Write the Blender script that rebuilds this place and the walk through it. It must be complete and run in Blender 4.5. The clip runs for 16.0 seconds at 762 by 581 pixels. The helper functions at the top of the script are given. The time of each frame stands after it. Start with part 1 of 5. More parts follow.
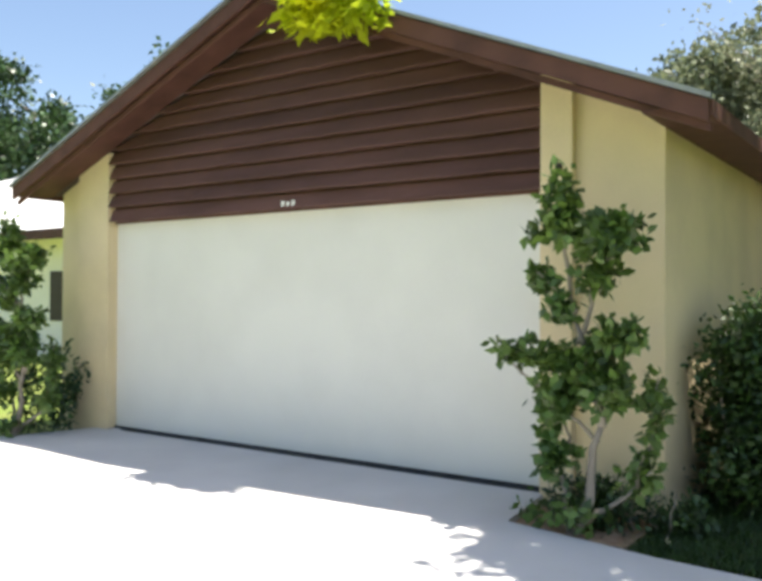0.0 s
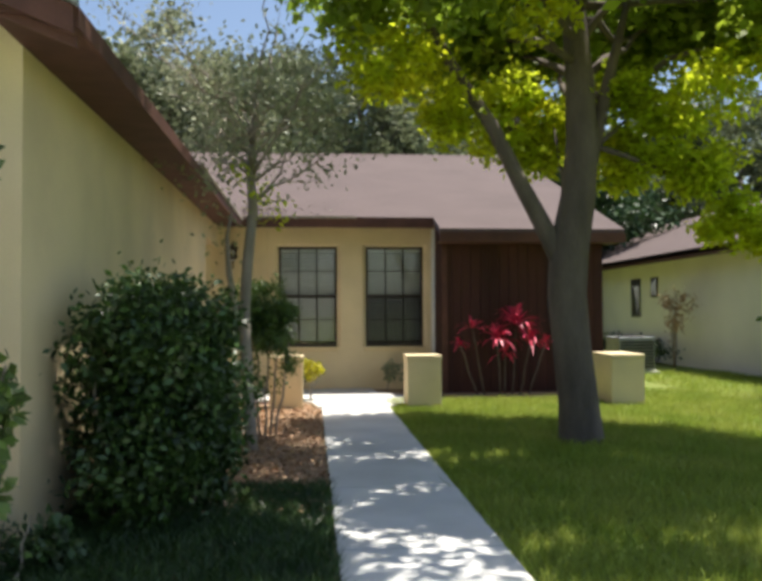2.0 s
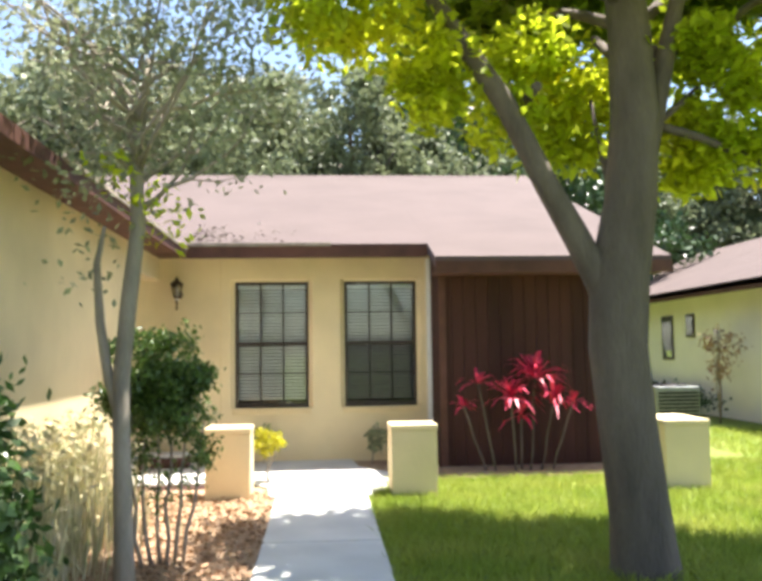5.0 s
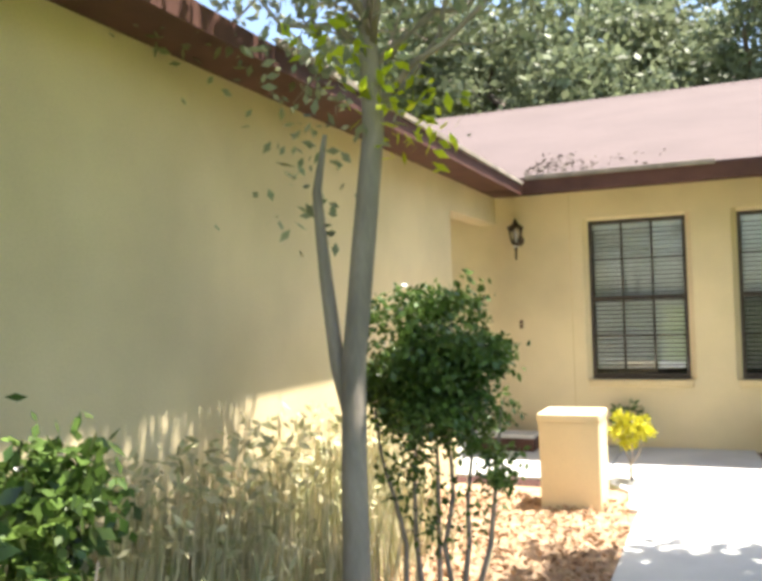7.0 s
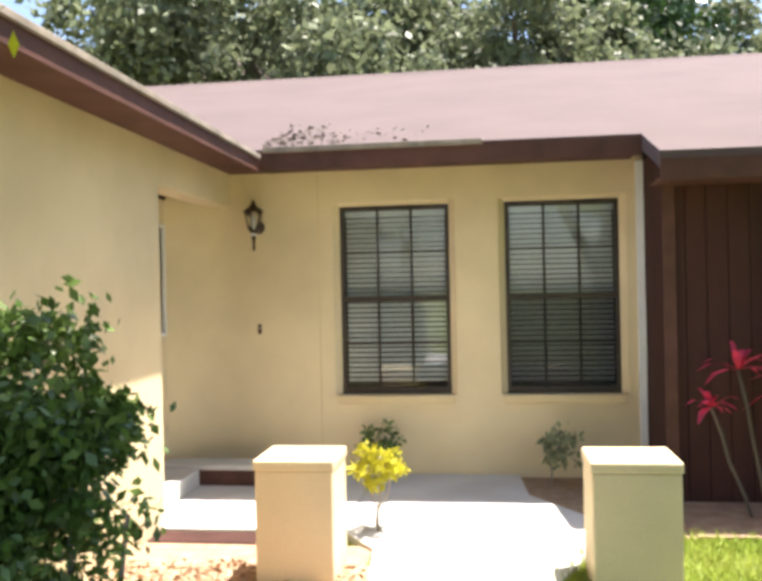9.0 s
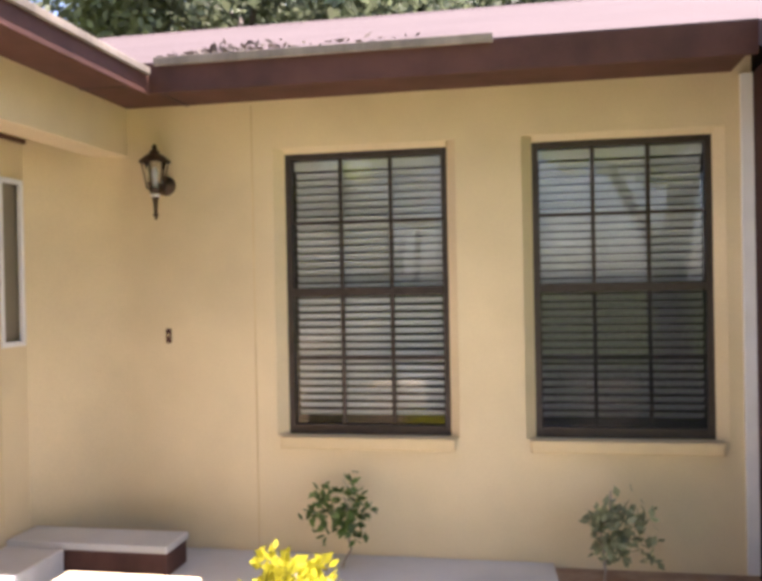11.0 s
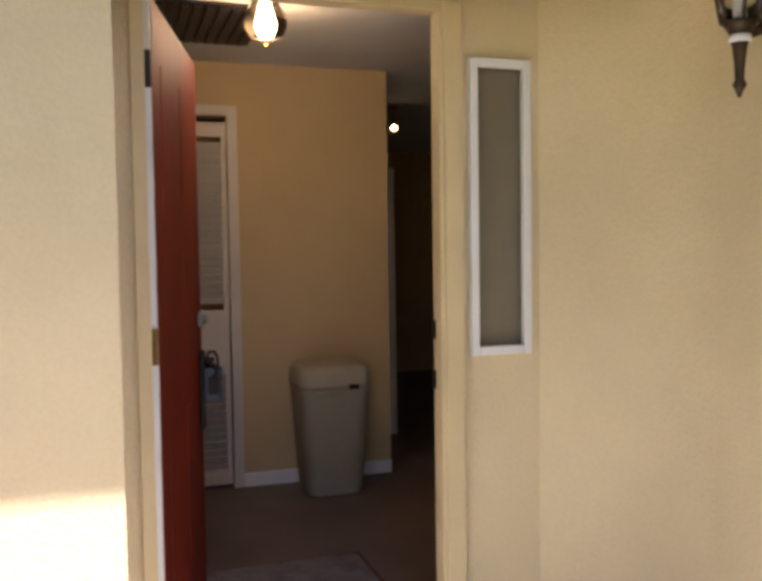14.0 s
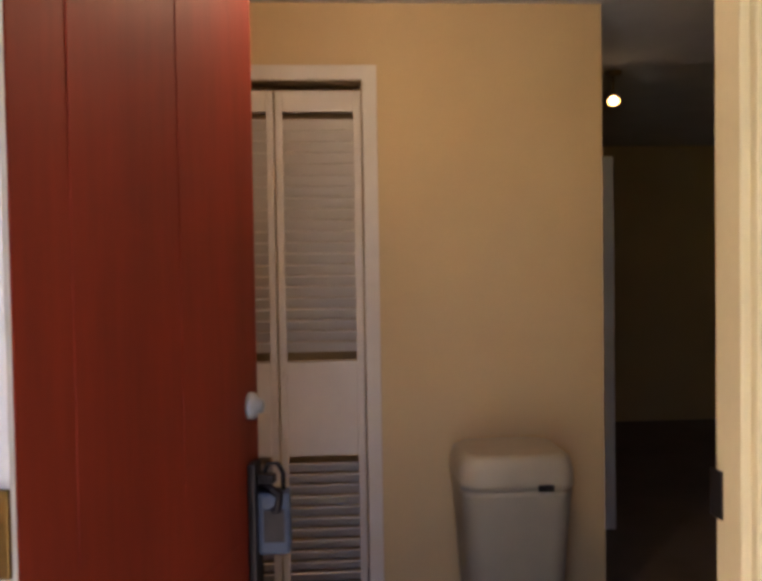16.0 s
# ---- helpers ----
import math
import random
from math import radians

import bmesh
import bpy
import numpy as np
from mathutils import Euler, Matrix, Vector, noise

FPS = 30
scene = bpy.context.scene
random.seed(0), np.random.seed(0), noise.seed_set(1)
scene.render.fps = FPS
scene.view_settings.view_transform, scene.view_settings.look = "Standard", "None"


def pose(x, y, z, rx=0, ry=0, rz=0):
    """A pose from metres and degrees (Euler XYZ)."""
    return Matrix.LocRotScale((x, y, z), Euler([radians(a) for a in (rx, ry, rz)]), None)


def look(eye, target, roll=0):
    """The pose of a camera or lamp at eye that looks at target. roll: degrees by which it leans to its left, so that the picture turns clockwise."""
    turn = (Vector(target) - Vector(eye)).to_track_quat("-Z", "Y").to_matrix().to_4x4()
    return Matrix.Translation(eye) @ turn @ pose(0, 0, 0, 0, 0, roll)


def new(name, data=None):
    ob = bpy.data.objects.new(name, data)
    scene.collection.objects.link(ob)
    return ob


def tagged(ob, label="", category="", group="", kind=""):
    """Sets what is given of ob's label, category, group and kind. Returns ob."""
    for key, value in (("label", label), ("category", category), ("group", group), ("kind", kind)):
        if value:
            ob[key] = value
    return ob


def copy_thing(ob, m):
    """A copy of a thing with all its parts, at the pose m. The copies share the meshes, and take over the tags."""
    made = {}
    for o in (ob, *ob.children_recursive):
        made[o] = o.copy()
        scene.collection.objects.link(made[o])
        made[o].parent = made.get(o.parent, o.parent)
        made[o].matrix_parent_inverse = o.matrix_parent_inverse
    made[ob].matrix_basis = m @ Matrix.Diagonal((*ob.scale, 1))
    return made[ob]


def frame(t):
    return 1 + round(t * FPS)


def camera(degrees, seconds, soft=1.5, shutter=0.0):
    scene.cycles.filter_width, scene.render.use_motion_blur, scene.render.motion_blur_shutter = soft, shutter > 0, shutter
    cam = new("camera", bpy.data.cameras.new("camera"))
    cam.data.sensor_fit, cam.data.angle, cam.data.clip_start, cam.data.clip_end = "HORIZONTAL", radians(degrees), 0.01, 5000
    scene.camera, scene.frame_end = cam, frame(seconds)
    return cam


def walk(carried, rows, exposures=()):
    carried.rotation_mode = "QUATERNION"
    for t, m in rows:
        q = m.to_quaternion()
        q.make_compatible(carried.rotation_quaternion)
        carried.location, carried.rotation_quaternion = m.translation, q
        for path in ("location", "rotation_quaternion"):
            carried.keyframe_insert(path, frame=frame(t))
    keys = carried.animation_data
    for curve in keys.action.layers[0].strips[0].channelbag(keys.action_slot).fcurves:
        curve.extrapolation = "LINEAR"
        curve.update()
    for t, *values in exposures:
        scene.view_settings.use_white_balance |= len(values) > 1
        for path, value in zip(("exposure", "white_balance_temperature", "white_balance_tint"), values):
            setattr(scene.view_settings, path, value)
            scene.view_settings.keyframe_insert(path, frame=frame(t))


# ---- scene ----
cam = camera(49.4, 16.0, soft=4.0)
PATH = [
    (0, (1.602, -5.974, 1.372), (0.456, -4.335, 1.392), 0.3),
    (0.5, (1.464, -5.746, 1.379), (0.386, -4.061, 1.389), 0.8),
    (1, (1.294, -5.355, 1.309), (0.637, -3.466, 1.333), 1.8),
    (1.5, (1.304, -4.977, 1.245), (1.091, -2.99, 1.298), 0.4),
    (2, (1.489, -4.797, 1.132), (1.656, -2.804, 1.186), -0.2),
    (2.5, (1.547, -4.396, 1.142), (2.009, -2.45, 1.176), -0.1),
    (3, (1.694, -4.057, 1.169), (2.32, -2.158, 1.184), -0.6),
    (3.5, (1.904, -3.763, 1.134), (2.585, -1.882, 1.171), -0.9),
    (4, (1.965, -3.301, 1.246), (2.604, -1.407, 1.298), -1.1),
    (4.5, (2.077, -2.723, 1.228), (2.523, -0.776, 1.335), -1.0),
    (5, (2.064, -2.13, 1.298), (2.209, -0.141, 1.443), -0.8),
    (7.5, (2.236, 0.352, 1.4), (1.429, 2.181, 1.425), -2.1),
    (8, (2.207, 0.696, 1.499), (1.561, 2.589, 1.485), -1.7),
    (8.5, (2.203, 1.2, 1.478), (1.74, 3.146, 1.472), -1.4),
    (9, (2.228, 1.615, 1.486), (1.97, 3.598, 1.484), -1.2),
    (11.5, (2.399, 4.613, 1.437), (1.958, 6.563, 1.414), -0.9),
    (12, (2.138, 5.092, 1.496), (1.541, 7.0, 1.456), -0.8),
    (12.5, (2.217, 5.704, 1.517), (1.229, 7.442, 1.48), -1.1),
    (13, (2.184, 6.218, 1.541), (0.834, 7.692, 1.481), -1.0),
    (13.5, (2.175, 6.695, 1.488), (0.443, 7.692, 1.413), -1.0),
    (14, (1.913, 7.011, 1.475), (0.017, 7.642, 1.378), -0.8),
    (14.5, (1.628, 7.282, 1.466), (-0.335, 7.652, 1.371), 0.3),
    (15, (1.22, 7.431, 1.473), (-0.769, 7.625, 1.382), 0.5),
    (15.5, (0.862, 7.494, 1.503), (-1.132, 7.611, 1.419), -1.0),
    (16, (0.469, 7.517, 1.511), (-1.525, 7.647, 1.456), -0.9),
]
walk(cam, [(t, look(eye, target, roll)) for t, eye, target, roll in PATH],
     [(0, 1.25, 6500, 10), (0.5, 0.95, 6500, 10), (1, 0.54, 6500, 10), (1.5, 0.4, 6500, 10), (2, 0.84, 6500, 10), (2.5, 1.34, 6500, 10), (3.5, 1.74, 6500, 10), (5, 1.95, 6500, 10), (7.5, 2.02, 6600, 11), (9, 1.85, 6500, 15),
      (11.5, 2.12, 6400, 30), (12.5, 2.34, 6300, 30), (13.5, 2.15, 6200, 26), (14.5, 1.83, 6050, 24), (15, 1.9, 6000, 24), (15.5, 2.12, 6000, 26), (16, 2.66, 6000, 27)])

# ---- light ----
SUN_DIR = Vector((0.275, 0.15, 1.0)).normalized()
world = bpy.data.worlds.new("world")
scene.world = world
world.use_nodes = True
wn = world.node_tree.nodes
sky = wn.new("ShaderNodeTexSky")
sky.sky_type = "NISHITA"
sky.sun_disc = False
sky.sun_elevation = math.asin(SUN_DIR.z)
sky.sun_rotation = math.atan2(SUN_DIR.x, SUN_DIR.y)
sky.dust_density = 1.5
wn["Background"].inputs["Strength"].default_value = 0.092
world.node_tree.links.new(sky.outputs["Color"], wn["Background"].inputs["Color"])
sun = new("sun", bpy.data.lights.new("sun", "SUN"))
sun.data.energy, sun.data.angle, sun.data.color = 5.0, radians(0.6), (1.0, 0.95, 0.86)
sun.matrix_world = look(SUN_DIR * 40, (0, 0, 0))

# ---- materials ----
def mat(name, col, rough=0.8, var=0.12, scale=6.0, fine=120.0, bump=0.2, bump_dist=0.004, metal=0.0, col2=None, spec=0.3, rand=0.0, transl=0.0, stretch=(1, 1, 1)):
    """A surface with mottling at two scales and fine relief."""
    m = bpy.data.materials.new(name)
    m.use_nodes = True
    nt, L = m.node_tree, m.node_tree.links
    b = nt.nodes["Principled BSDF"]
    tc = nt.nodes.new("ShaderNodeTexCoord")
    mp = nt.nodes.new("ShaderNodeMapping")
    mp.inputs["Scale"].default_value = stretch
    geo = nt.nodes.new("ShaderNodeNewGeometry")
    L.new(geo.outputs["Position"], mp.inputs["Vector"])
    n1, n2 = nt.nodes.new("ShaderNodeTexNoise"), nt.nodes.new("ShaderNodeTexNoise")
    n1.inputs["Scale"].default_value, n2.inputs["Scale"].default_value = scale, fine
    n1.inputs["Detail"].default_value = 6
    n2.inputs["Detail"].default_value = 3
    for n in (n1, n2):
        L.new(mp.outputs["Vector"], n.inputs["Vector"])
    mix = nt.nodes.new("ShaderNodeMix")
    mix.data_type = "RGBA"
    c2 = col2 or tuple(c * (1 - 2.2 * var) for c in col)
    mix.inputs["A"].default_value, mix.inputs["B"].default_value = (*col, 1), (*c2, 1)
    ramp = nt.nodes.new("ShaderNodeMapRange")
    ramp.inputs["From Min"].default_value, ramp.inputs["From Max"].default_value = 0.38, 0.72
    L.new(n1.outputs["Fac"], ramp.inputs["Value"])
    L.new(ramp.outputs["Result"], mix.inputs["Factor"])
    hsv = nt.nodes.new("ShaderNodeHueSaturation")
    L.new(mix.outputs["Result"], hsv.inputs["Color"])
    ma = nt.nodes.new("ShaderNodeMath")
    ma.operation = "MULTIPLY_ADD"
    L.new(n2.outputs["Fac"], ma.inputs[0])
    ma.inputs[1].default_value, ma.inputs[2].default_value = var * 1.6, 1 - var * 0.8
    val = ma.outputs[0]
    if rand:
        info = nt.nodes.new("ShaderNodeObjectInfo") if rand > 0 else geo
        src = info.outputs["Random"] if rand > 0 else geo.outputs["Random Per Island"]
        m2 = nt.nodes.new("ShaderNodeMath")
        m2.operation = "MULTIPLY_ADD"
        L.new(src, m2.inputs[0])
        m2.inputs[1].default_value, m2.inputs[2].default_value = abs(rand), -abs(rand) / 2
        m3 = nt.nodes.new("ShaderNodeMath")
        L.new(m2.outputs[0], m3.inputs[0])
        L.new(val, m3.inputs[1])
        val = m3.outputs[0]
    L.new(val, hsv.inputs["Value"])
    L.new(hsv.outputs["Color"], b.inputs["Base Color"])
    b.inputs["Roughness"].default_value, b.inputs["Metallic"].default_value = rough, metal
    b.inputs["Specular IOR Level"].default_value = spec
    if bump:
        bp = nt.nodes.new("ShaderNodeBump")
        bp.inputs["Strength"].default_value, bp.inputs["Distance"].default_value = bump, bump_dist
        L.new(n2.outputs["Fac"], bp.inputs["Height"])
        L.new(bp.outputs["Normal"], b.inputs["Normal"])
    if transl:
        tr = nt.nodes.new("ShaderNodeBsdfTranslucent")
        L.new(hsv.outputs["Color"], tr.inputs["Color"])
        ms = nt.nodes.new("ShaderNodeMixShader")
        ms.inputs[0].default_value = transl
        L.new(b.outputs[0], ms.inputs[1])
        L.new(tr.outputs[0], ms.inputs[2])
        L.new(ms.outputs[0], nt.nodes["Material Output"].inputs["Surface"])
    return m


def glass(name, tint=(0.9, 0.95, 0.95), rough=0.0):
    m = bpy.data.materials.new(name)
    m.use_nodes = True
    b = m.node_tree.nodes["Principled BSDF"]
    b.inputs["Base Color"].default_value = (*tint, 1)
    b.inputs["Transmission Weight"].default_value, b.inputs["Roughness"].default_value, b.inputs["IOR"].default_value = 1.0, rough, 1.45
    return m


def glow(name, col, strength):
    m = bpy.data.materials.new(name)
    m.use_nodes = True
    b = m.node_tree.nodes["Principled BSDF"]
    b.inputs["Emission Color"].default_value, b.inputs["Emission Strength"].default_value = (*col, 1), strength
    return m


STUCCO = mat("stucco_yellow", (0.75, 0.615, 0.38), 0.9, 0.09, 1.1, 80, 0.6, 0.004)
STUCCO_N = mat("stucco_neighbour", (0.93, 0.88, 0.76), 0.9, 0.04, 1.0, 60, 0.4, 0.004)
DOORWHITE = mat("garage_door_paint", (0.74, 0.72, 0.66), 0.55, 0.04, 1.2, 60, 0.08, 0.002)
SIDING = mat("brown_siding_paint", (0.13, 0.064, 0.054), 0.7, 0.16, 3, 60, 0.5, 0.004, rand=0.22, stretch=(0.35, 1, 1.5))
BROWN = mat("brown_trim_paint", (0.115, 0.05, 0.038), 0.65, 0.18, 4, 80, 0.25, 0.002)
DARKWOOD = mat("dark_wood_wall", (0.062, 0.023, 0.018), 0.75, 0.2, 4, 70, 0.3, 0.003, rand=0.2, stretch=(1, 1, 0.15))
SHINGLE = mat("roof_shingle", (0.118, 0.088, 0.083), 0.92, 0.07, 1.2, 140, 0.7, 0.006, rand=0.06)
CONCRETE = mat("concrete", (0.63, 0.62, 0.59), 0.88, 0.1, 1.6, 110, 0.4, 0.003)
DRIVE = mat("driveway_concrete", (0.62, 0.60, 0.58), 0.9, 0.08, 0.8, 120, 0.4, 0.003)
JOINT = mat("dark_joint", (0.05, 0.05, 0.05), 0.95, 0.2)
LAWN = mat("lawn_soil", (0.155, 0.215, 0.035), 0.95, 0.25, 2.5, 40, 0.8, 0.03, col2=(0.19, 0.205, 0.055))
GRASS = mat("grass_blades", (0.25, 0.33, 0.042), 0.6, 0.2, 1.5, 40, 0, rand=-0.5, transl=0.4, col2=(0.38, 0.41, 0.08))
MULCH = mat("mulch", (0.33, 0.21, 0.135), 0.95, 0.3, 9, 60, 1.0, 0.02, col2=(0.45, 0.33, 0.22))
LITTER = mat("leaf_litter", (0.40, 0.24, 0.14), 0.85, 0.3, 14, 60, 0, rand=-0.8, col2=(0.42, 0.30, 0.18))
BARK = mat("grey_bark", (0.155, 0.125, 0.10), 0.9, 0.2, 5, 50, 1.0, 0.012, stretch=(1, 1, 0.3))
BARK2 = mat("pale_bark", (0.34, 0.29, 0.235), 0.85, 0.2, 6, 60, 0.6, 0.006, stretch=(1, 1, 0.3))
DRYLEAF = mat("dry_pale_leaves", (0.62, 0.55, 0.37), 0.8, 0.2, 9, 60, 0, rand=-0.6, transl=0.25, col2=(0.34, 0.36, 0.15))
TWIG = mat("dry_twig", (0.33, 0.26, 0.19), 0.9, 0.2, 9, 70, 0.4, 0.003, rand=-0.4)
LIME = mat("lime_leaves", (0.46, 0.56, 0.03), 0.5, 0.15, 1.2, 30, 0, rand=-0.7, transl=0.76, col2=(0.68, 0.68, 0.03))
# lime leaves made darker and less translucent, to deepen the shade below the tree
SHADELEAF = mat("shading_green_leaves", (0.20, 0.30, 0.03), 0.5, 0.15, 1.2, 30, 0, rand=-0.7, transl=0.55, col2=(0.3, 0.38, 0.03))
OAKLEAF = mat("oak_leaves", (0.17, 0.20, 0.11), 0.5, 0.2, 0.6, 20, 0, rand=-0.9, transl=0.35, col2=(0.19, 0.21, 0.12))
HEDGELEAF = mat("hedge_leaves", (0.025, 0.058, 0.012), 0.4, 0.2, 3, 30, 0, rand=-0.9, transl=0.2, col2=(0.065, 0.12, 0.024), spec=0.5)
DARKLEAF = mat("dark_leaves", (0.028, 0.062, 0.018), 0.4, 0.2, 3, 30, 0, rand=-0.9, transl=0.15, col2=(0.06, 0.11, 0.03), spec=0.5)
GLOSSLEAF = mat("glossy_leaves", (0.075, 0.14, 0.03), 0.35, 0.2, 3, 30, 0, rand=-0.9, transl=0.25, col2=(0.13, 0.19, 0.04), spec=0.5)
GREYLEAF = mat("grey_green_leaves", (0.22, 0.25, 0.14), 0.55, 0.2, 2, 30, 0, rand=-0.7, transl=0.3, col2=(0.32, 0.33, 0.21))
YELLOWLEAF = mat("yellow_leaves", (0.48, 0.45, 0.03), 0.5, 0.15, 6, 30, 0, rand=-0.4, transl=0.4)
REDLEAF = mat("red_cordyline_leaves", (0.80, 0.06, 0.15), 0.4, 0.2, 8, 30, 0, rand=-0.6, transl=0.4, col2=(0.75, 0.10, 0.17))
PALMLEAF = mat("palm_leaves", (0.12, 0.17, 0.07), 0.4, 0.2, 5, 30, 0, rand=-0.5, transl=0.25)
BRONZE = mat("bronze_window_frame", (0.055, 0.042, 0.034), 0.45, 0.12, 12, 120, 0.1, 0.001, metal=0.3)
BLIND = mat("blind_slat", (0.88, 0.87, 0.85), 0.5, 0.04, 9, 60, 0.05, 0.001, rand=0.08)
UNLITSHEET = mat("unlit_room_sheet", (0.05, 0.04, 0.035), 0.9, 0.1)
SILL = mat("painted_sill", (0.70, 0.55, 0.31), 0.75, 0.06, 4, 90, 0.2, 0.002)
CREAM = mat("cream_trim", (0.70, 0.56, 0.32), 0.6, 0.05, 4, 80, 0.12, 0.002)
WHITE = mat("white_paint", (0.80, 0.79, 0.77), 0.5, 0.04, 5, 80, 0.1, 0.001)
REDDOOR = mat("red_brown_door", (0.27, 0.030, 0.009), 0.6, 0.2, 3, 50, 0.15, 0.002, stretch=(1, 1, 0.12))
INWALL = mat("interior_wall", (0.60, 0.435, 0.235), 0.85, 0.05, 1.5, 100, 0.2, 0.002)
CEIL = mat("interior_ceiling", (0.62, 0.58, 0.52), 0.95, 0.05, 3, 70, 0.7, 0.006)
INFLOOR = mat("vinyl_floor", (0.16, 0.12, 0.10), 0.45, 0.14, 3, 70, 0.1, 0.002, rand=0.2)
CLOSET = mat("closet_paint", (0.66, 0.60, 0.53), 0.55, 0.04, 5, 80, 0.1, 0.001)
RUGMAT = mat("woven_rug", (0.16, 0.08, 0.05), 0.95, 0.25, 12, 200, 0.8, 0.004)
MATGREY = mat("grey_mat", (0.22, 0.20, 0.20), 0.95, 0.2, 14, 220, 0.7, 0.003)
CANPLASTIC = mat("beige_plastic", (0.43, 0.37, 0.27), 0.5, 0.06, 5, 120, 0.12, 0.001)
LOCKBLUE = mat("blue_grey_plastic", (0.05, 0.065, 0.10), 0.45, 0.1, 12, 90, 0.1, 0.001)
BRASS = mat("aged_brass", (0.35, 0.23, 0.09), 0.35, 0.15, 20, 120, 0.1, 0.001, metal=0.9)
BLACKM = mat("black_iron", (0.025, 0.02, 0.02), 0.45, 0.15, 20, 150, 0.2, 0.001, metal=0.6)
LANTERN = mat("bronze_lantern", (0.09, 0.06, 0.04), 0.45, 0.2, 20, 150, 0.25, 0.001, metal=0.6)
FROST = mat("amber_glass_pane", (0.20, 0.17, 0.115), 0.35, 0.05, 4, 120, 0.1, 0.002, spec=0.5)
SCREEN = mat("insect_screen", (0.03, 0.03, 0.035), 0.7, 0.1)
_n = SCREEN.node_tree
_mx, _tp = _n.nodes.new("ShaderNodeMixShader"), _n.nodes.new("ShaderNodeBsdfTransparent")
_mx.inputs[0].default_value = 0.32
_n.links.new(_tp.outputs[0], _mx.inputs[1])
_n.links.new(_n.nodes["Principled BSDF"].outputs[0], _mx.inputs[2])
_n.links.new(_mx.outputs[0], _n.nodes["Material Output"].inputs["Surface"])
GLASS = glass("window_glass")
LAMPGLASS = glass("lamp_glass", (1.0, 0.9, 0.7), 0.05)
# weak emission in place of daylight through the blind
DIMBLIND = glow("window_blind_glow", (0.75, 0.85, 1.0), 0.014)
BULB = glow("lamp_bulb", (1.0, 0.72, 0.38), 12.0)
GREYMETAL = mat("grey_metal", (0.34, 0.35, 0.35), 0.5, 0.1, 9, 80, 0.1, 0.001, metal=0.5)
WHITEROOF = mat("white_roof", (0.82, 0.80, 0.78), 0.8, 0.05, 1.5, 60, 0.3, 0.004)

# ---- mesh helpers ----
rng = np.random.default_rng(7)


def obj(name, bm, material, parent=None, label="", kind=""):
    me = bpy.data.meshes.new(name)
    bm.to_mesh(me)
    bm.free()
    me.materials.append(material)
    ob = new(name, me)
    ob.parent = parent
    return tagged(ob, label, kind=kind)


def part(name, bm, material, parent, label=""):
    return obj(name, bm, material, parent, label)


def shared(name, me, parent, m, label=""):
    ob = new(name, me)
    ob.parent = parent
    ob.matrix_basis = m
    return tagged(ob, label)


def thing(name, loc, label, category, group="", kind="", rz=0.0):
    e = new(name)
    e.empty_display_size = 0.1
    e.matrix_basis = pose(*loc, 0, 0, rz)
    return tagged(e, label, category, group, kind)


def struct(name, bm, material, label="", category=""):
    ob = obj(name, bm, material)
    return tagged(ob, label, category, kind="structure")


def wall_of(name, boxes, material, label):
    """A wall put together from plain lengths."""
    w = thing(name, (0, 0, 0), label, "wall", kind="structure")
    for b in boxes:
        part("wall_length", B(b), material, w)
    return w


def B(*boxes, bevel=0.0):
    """A bmesh of boxes (x0, y0, z0, x1, y1, z1)."""
    bm = bmesh.new()
    for x0, y0, z0, x1, y1, z1 in boxes:
        m = Matrix.LocRotScale(((x0 + x1) / 2, (y0 + y1) / 2, (z0 + z1) / 2), None, (abs(x1 - x0), abs(y1 - y0), abs(z1 - z0)))
        r = bmesh.ops.create_cube(bm, size=1, matrix=m)
    if bevel:
        bmesh.ops.bevel(bm, geom=list(bm.edges), offset=bevel, segments=2, affect="EDGES", profile=0.6)
    return bm


def prism(outline, axis, a, b):
    """A solid with a flat outline, pushed along axis from a to b. The outline is in the other two axes, in order."""
    bm = bmesh.new()
    def v(p, w):
        c = list(p)
        c.insert(axis, w)
        return bm.verts.new(c)
    lo, hi = [v(p, a) for p in outline], [v(p, b) for p in outline]
    n = len(outline)
    bm.faces.new(lo)
    bm.faces.new(hi[::-1])
    for i in range(n):
        bm.faces.new((lo[i], hi[i], hi[(i + 1) % n], lo[(i + 1) % n]))
    bmesh.ops.recalc_face_normals(bm, faces=bm.faces)
    return bm


def lathe(profile, n=24, bm=None, at=(0, 0, 0)):
    """A turned solid of (radius, z) points."""
    bm = bm or bmesh.new()
    rings = []
    for r, z in profile:
        rings.append([bm.verts.new((at[0] + r * math.cos(2 * math.pi * i / n), at[1] + r * math.sin(2 * math.pi * i / n), at[2] + z)) for i in range(n)])
    for lo, hi in zip(rings, rings[1:]):
        for i in range(n):
            bm.faces.new((lo[i], lo[(i + 1) % n], hi[(i + 1) % n], hi[i]))
    bm.faces.new(rings[0][::-1])
    bm.faces.new(rings[-1])
    for f in bm.faces:
        f.smooth = True
    return bm


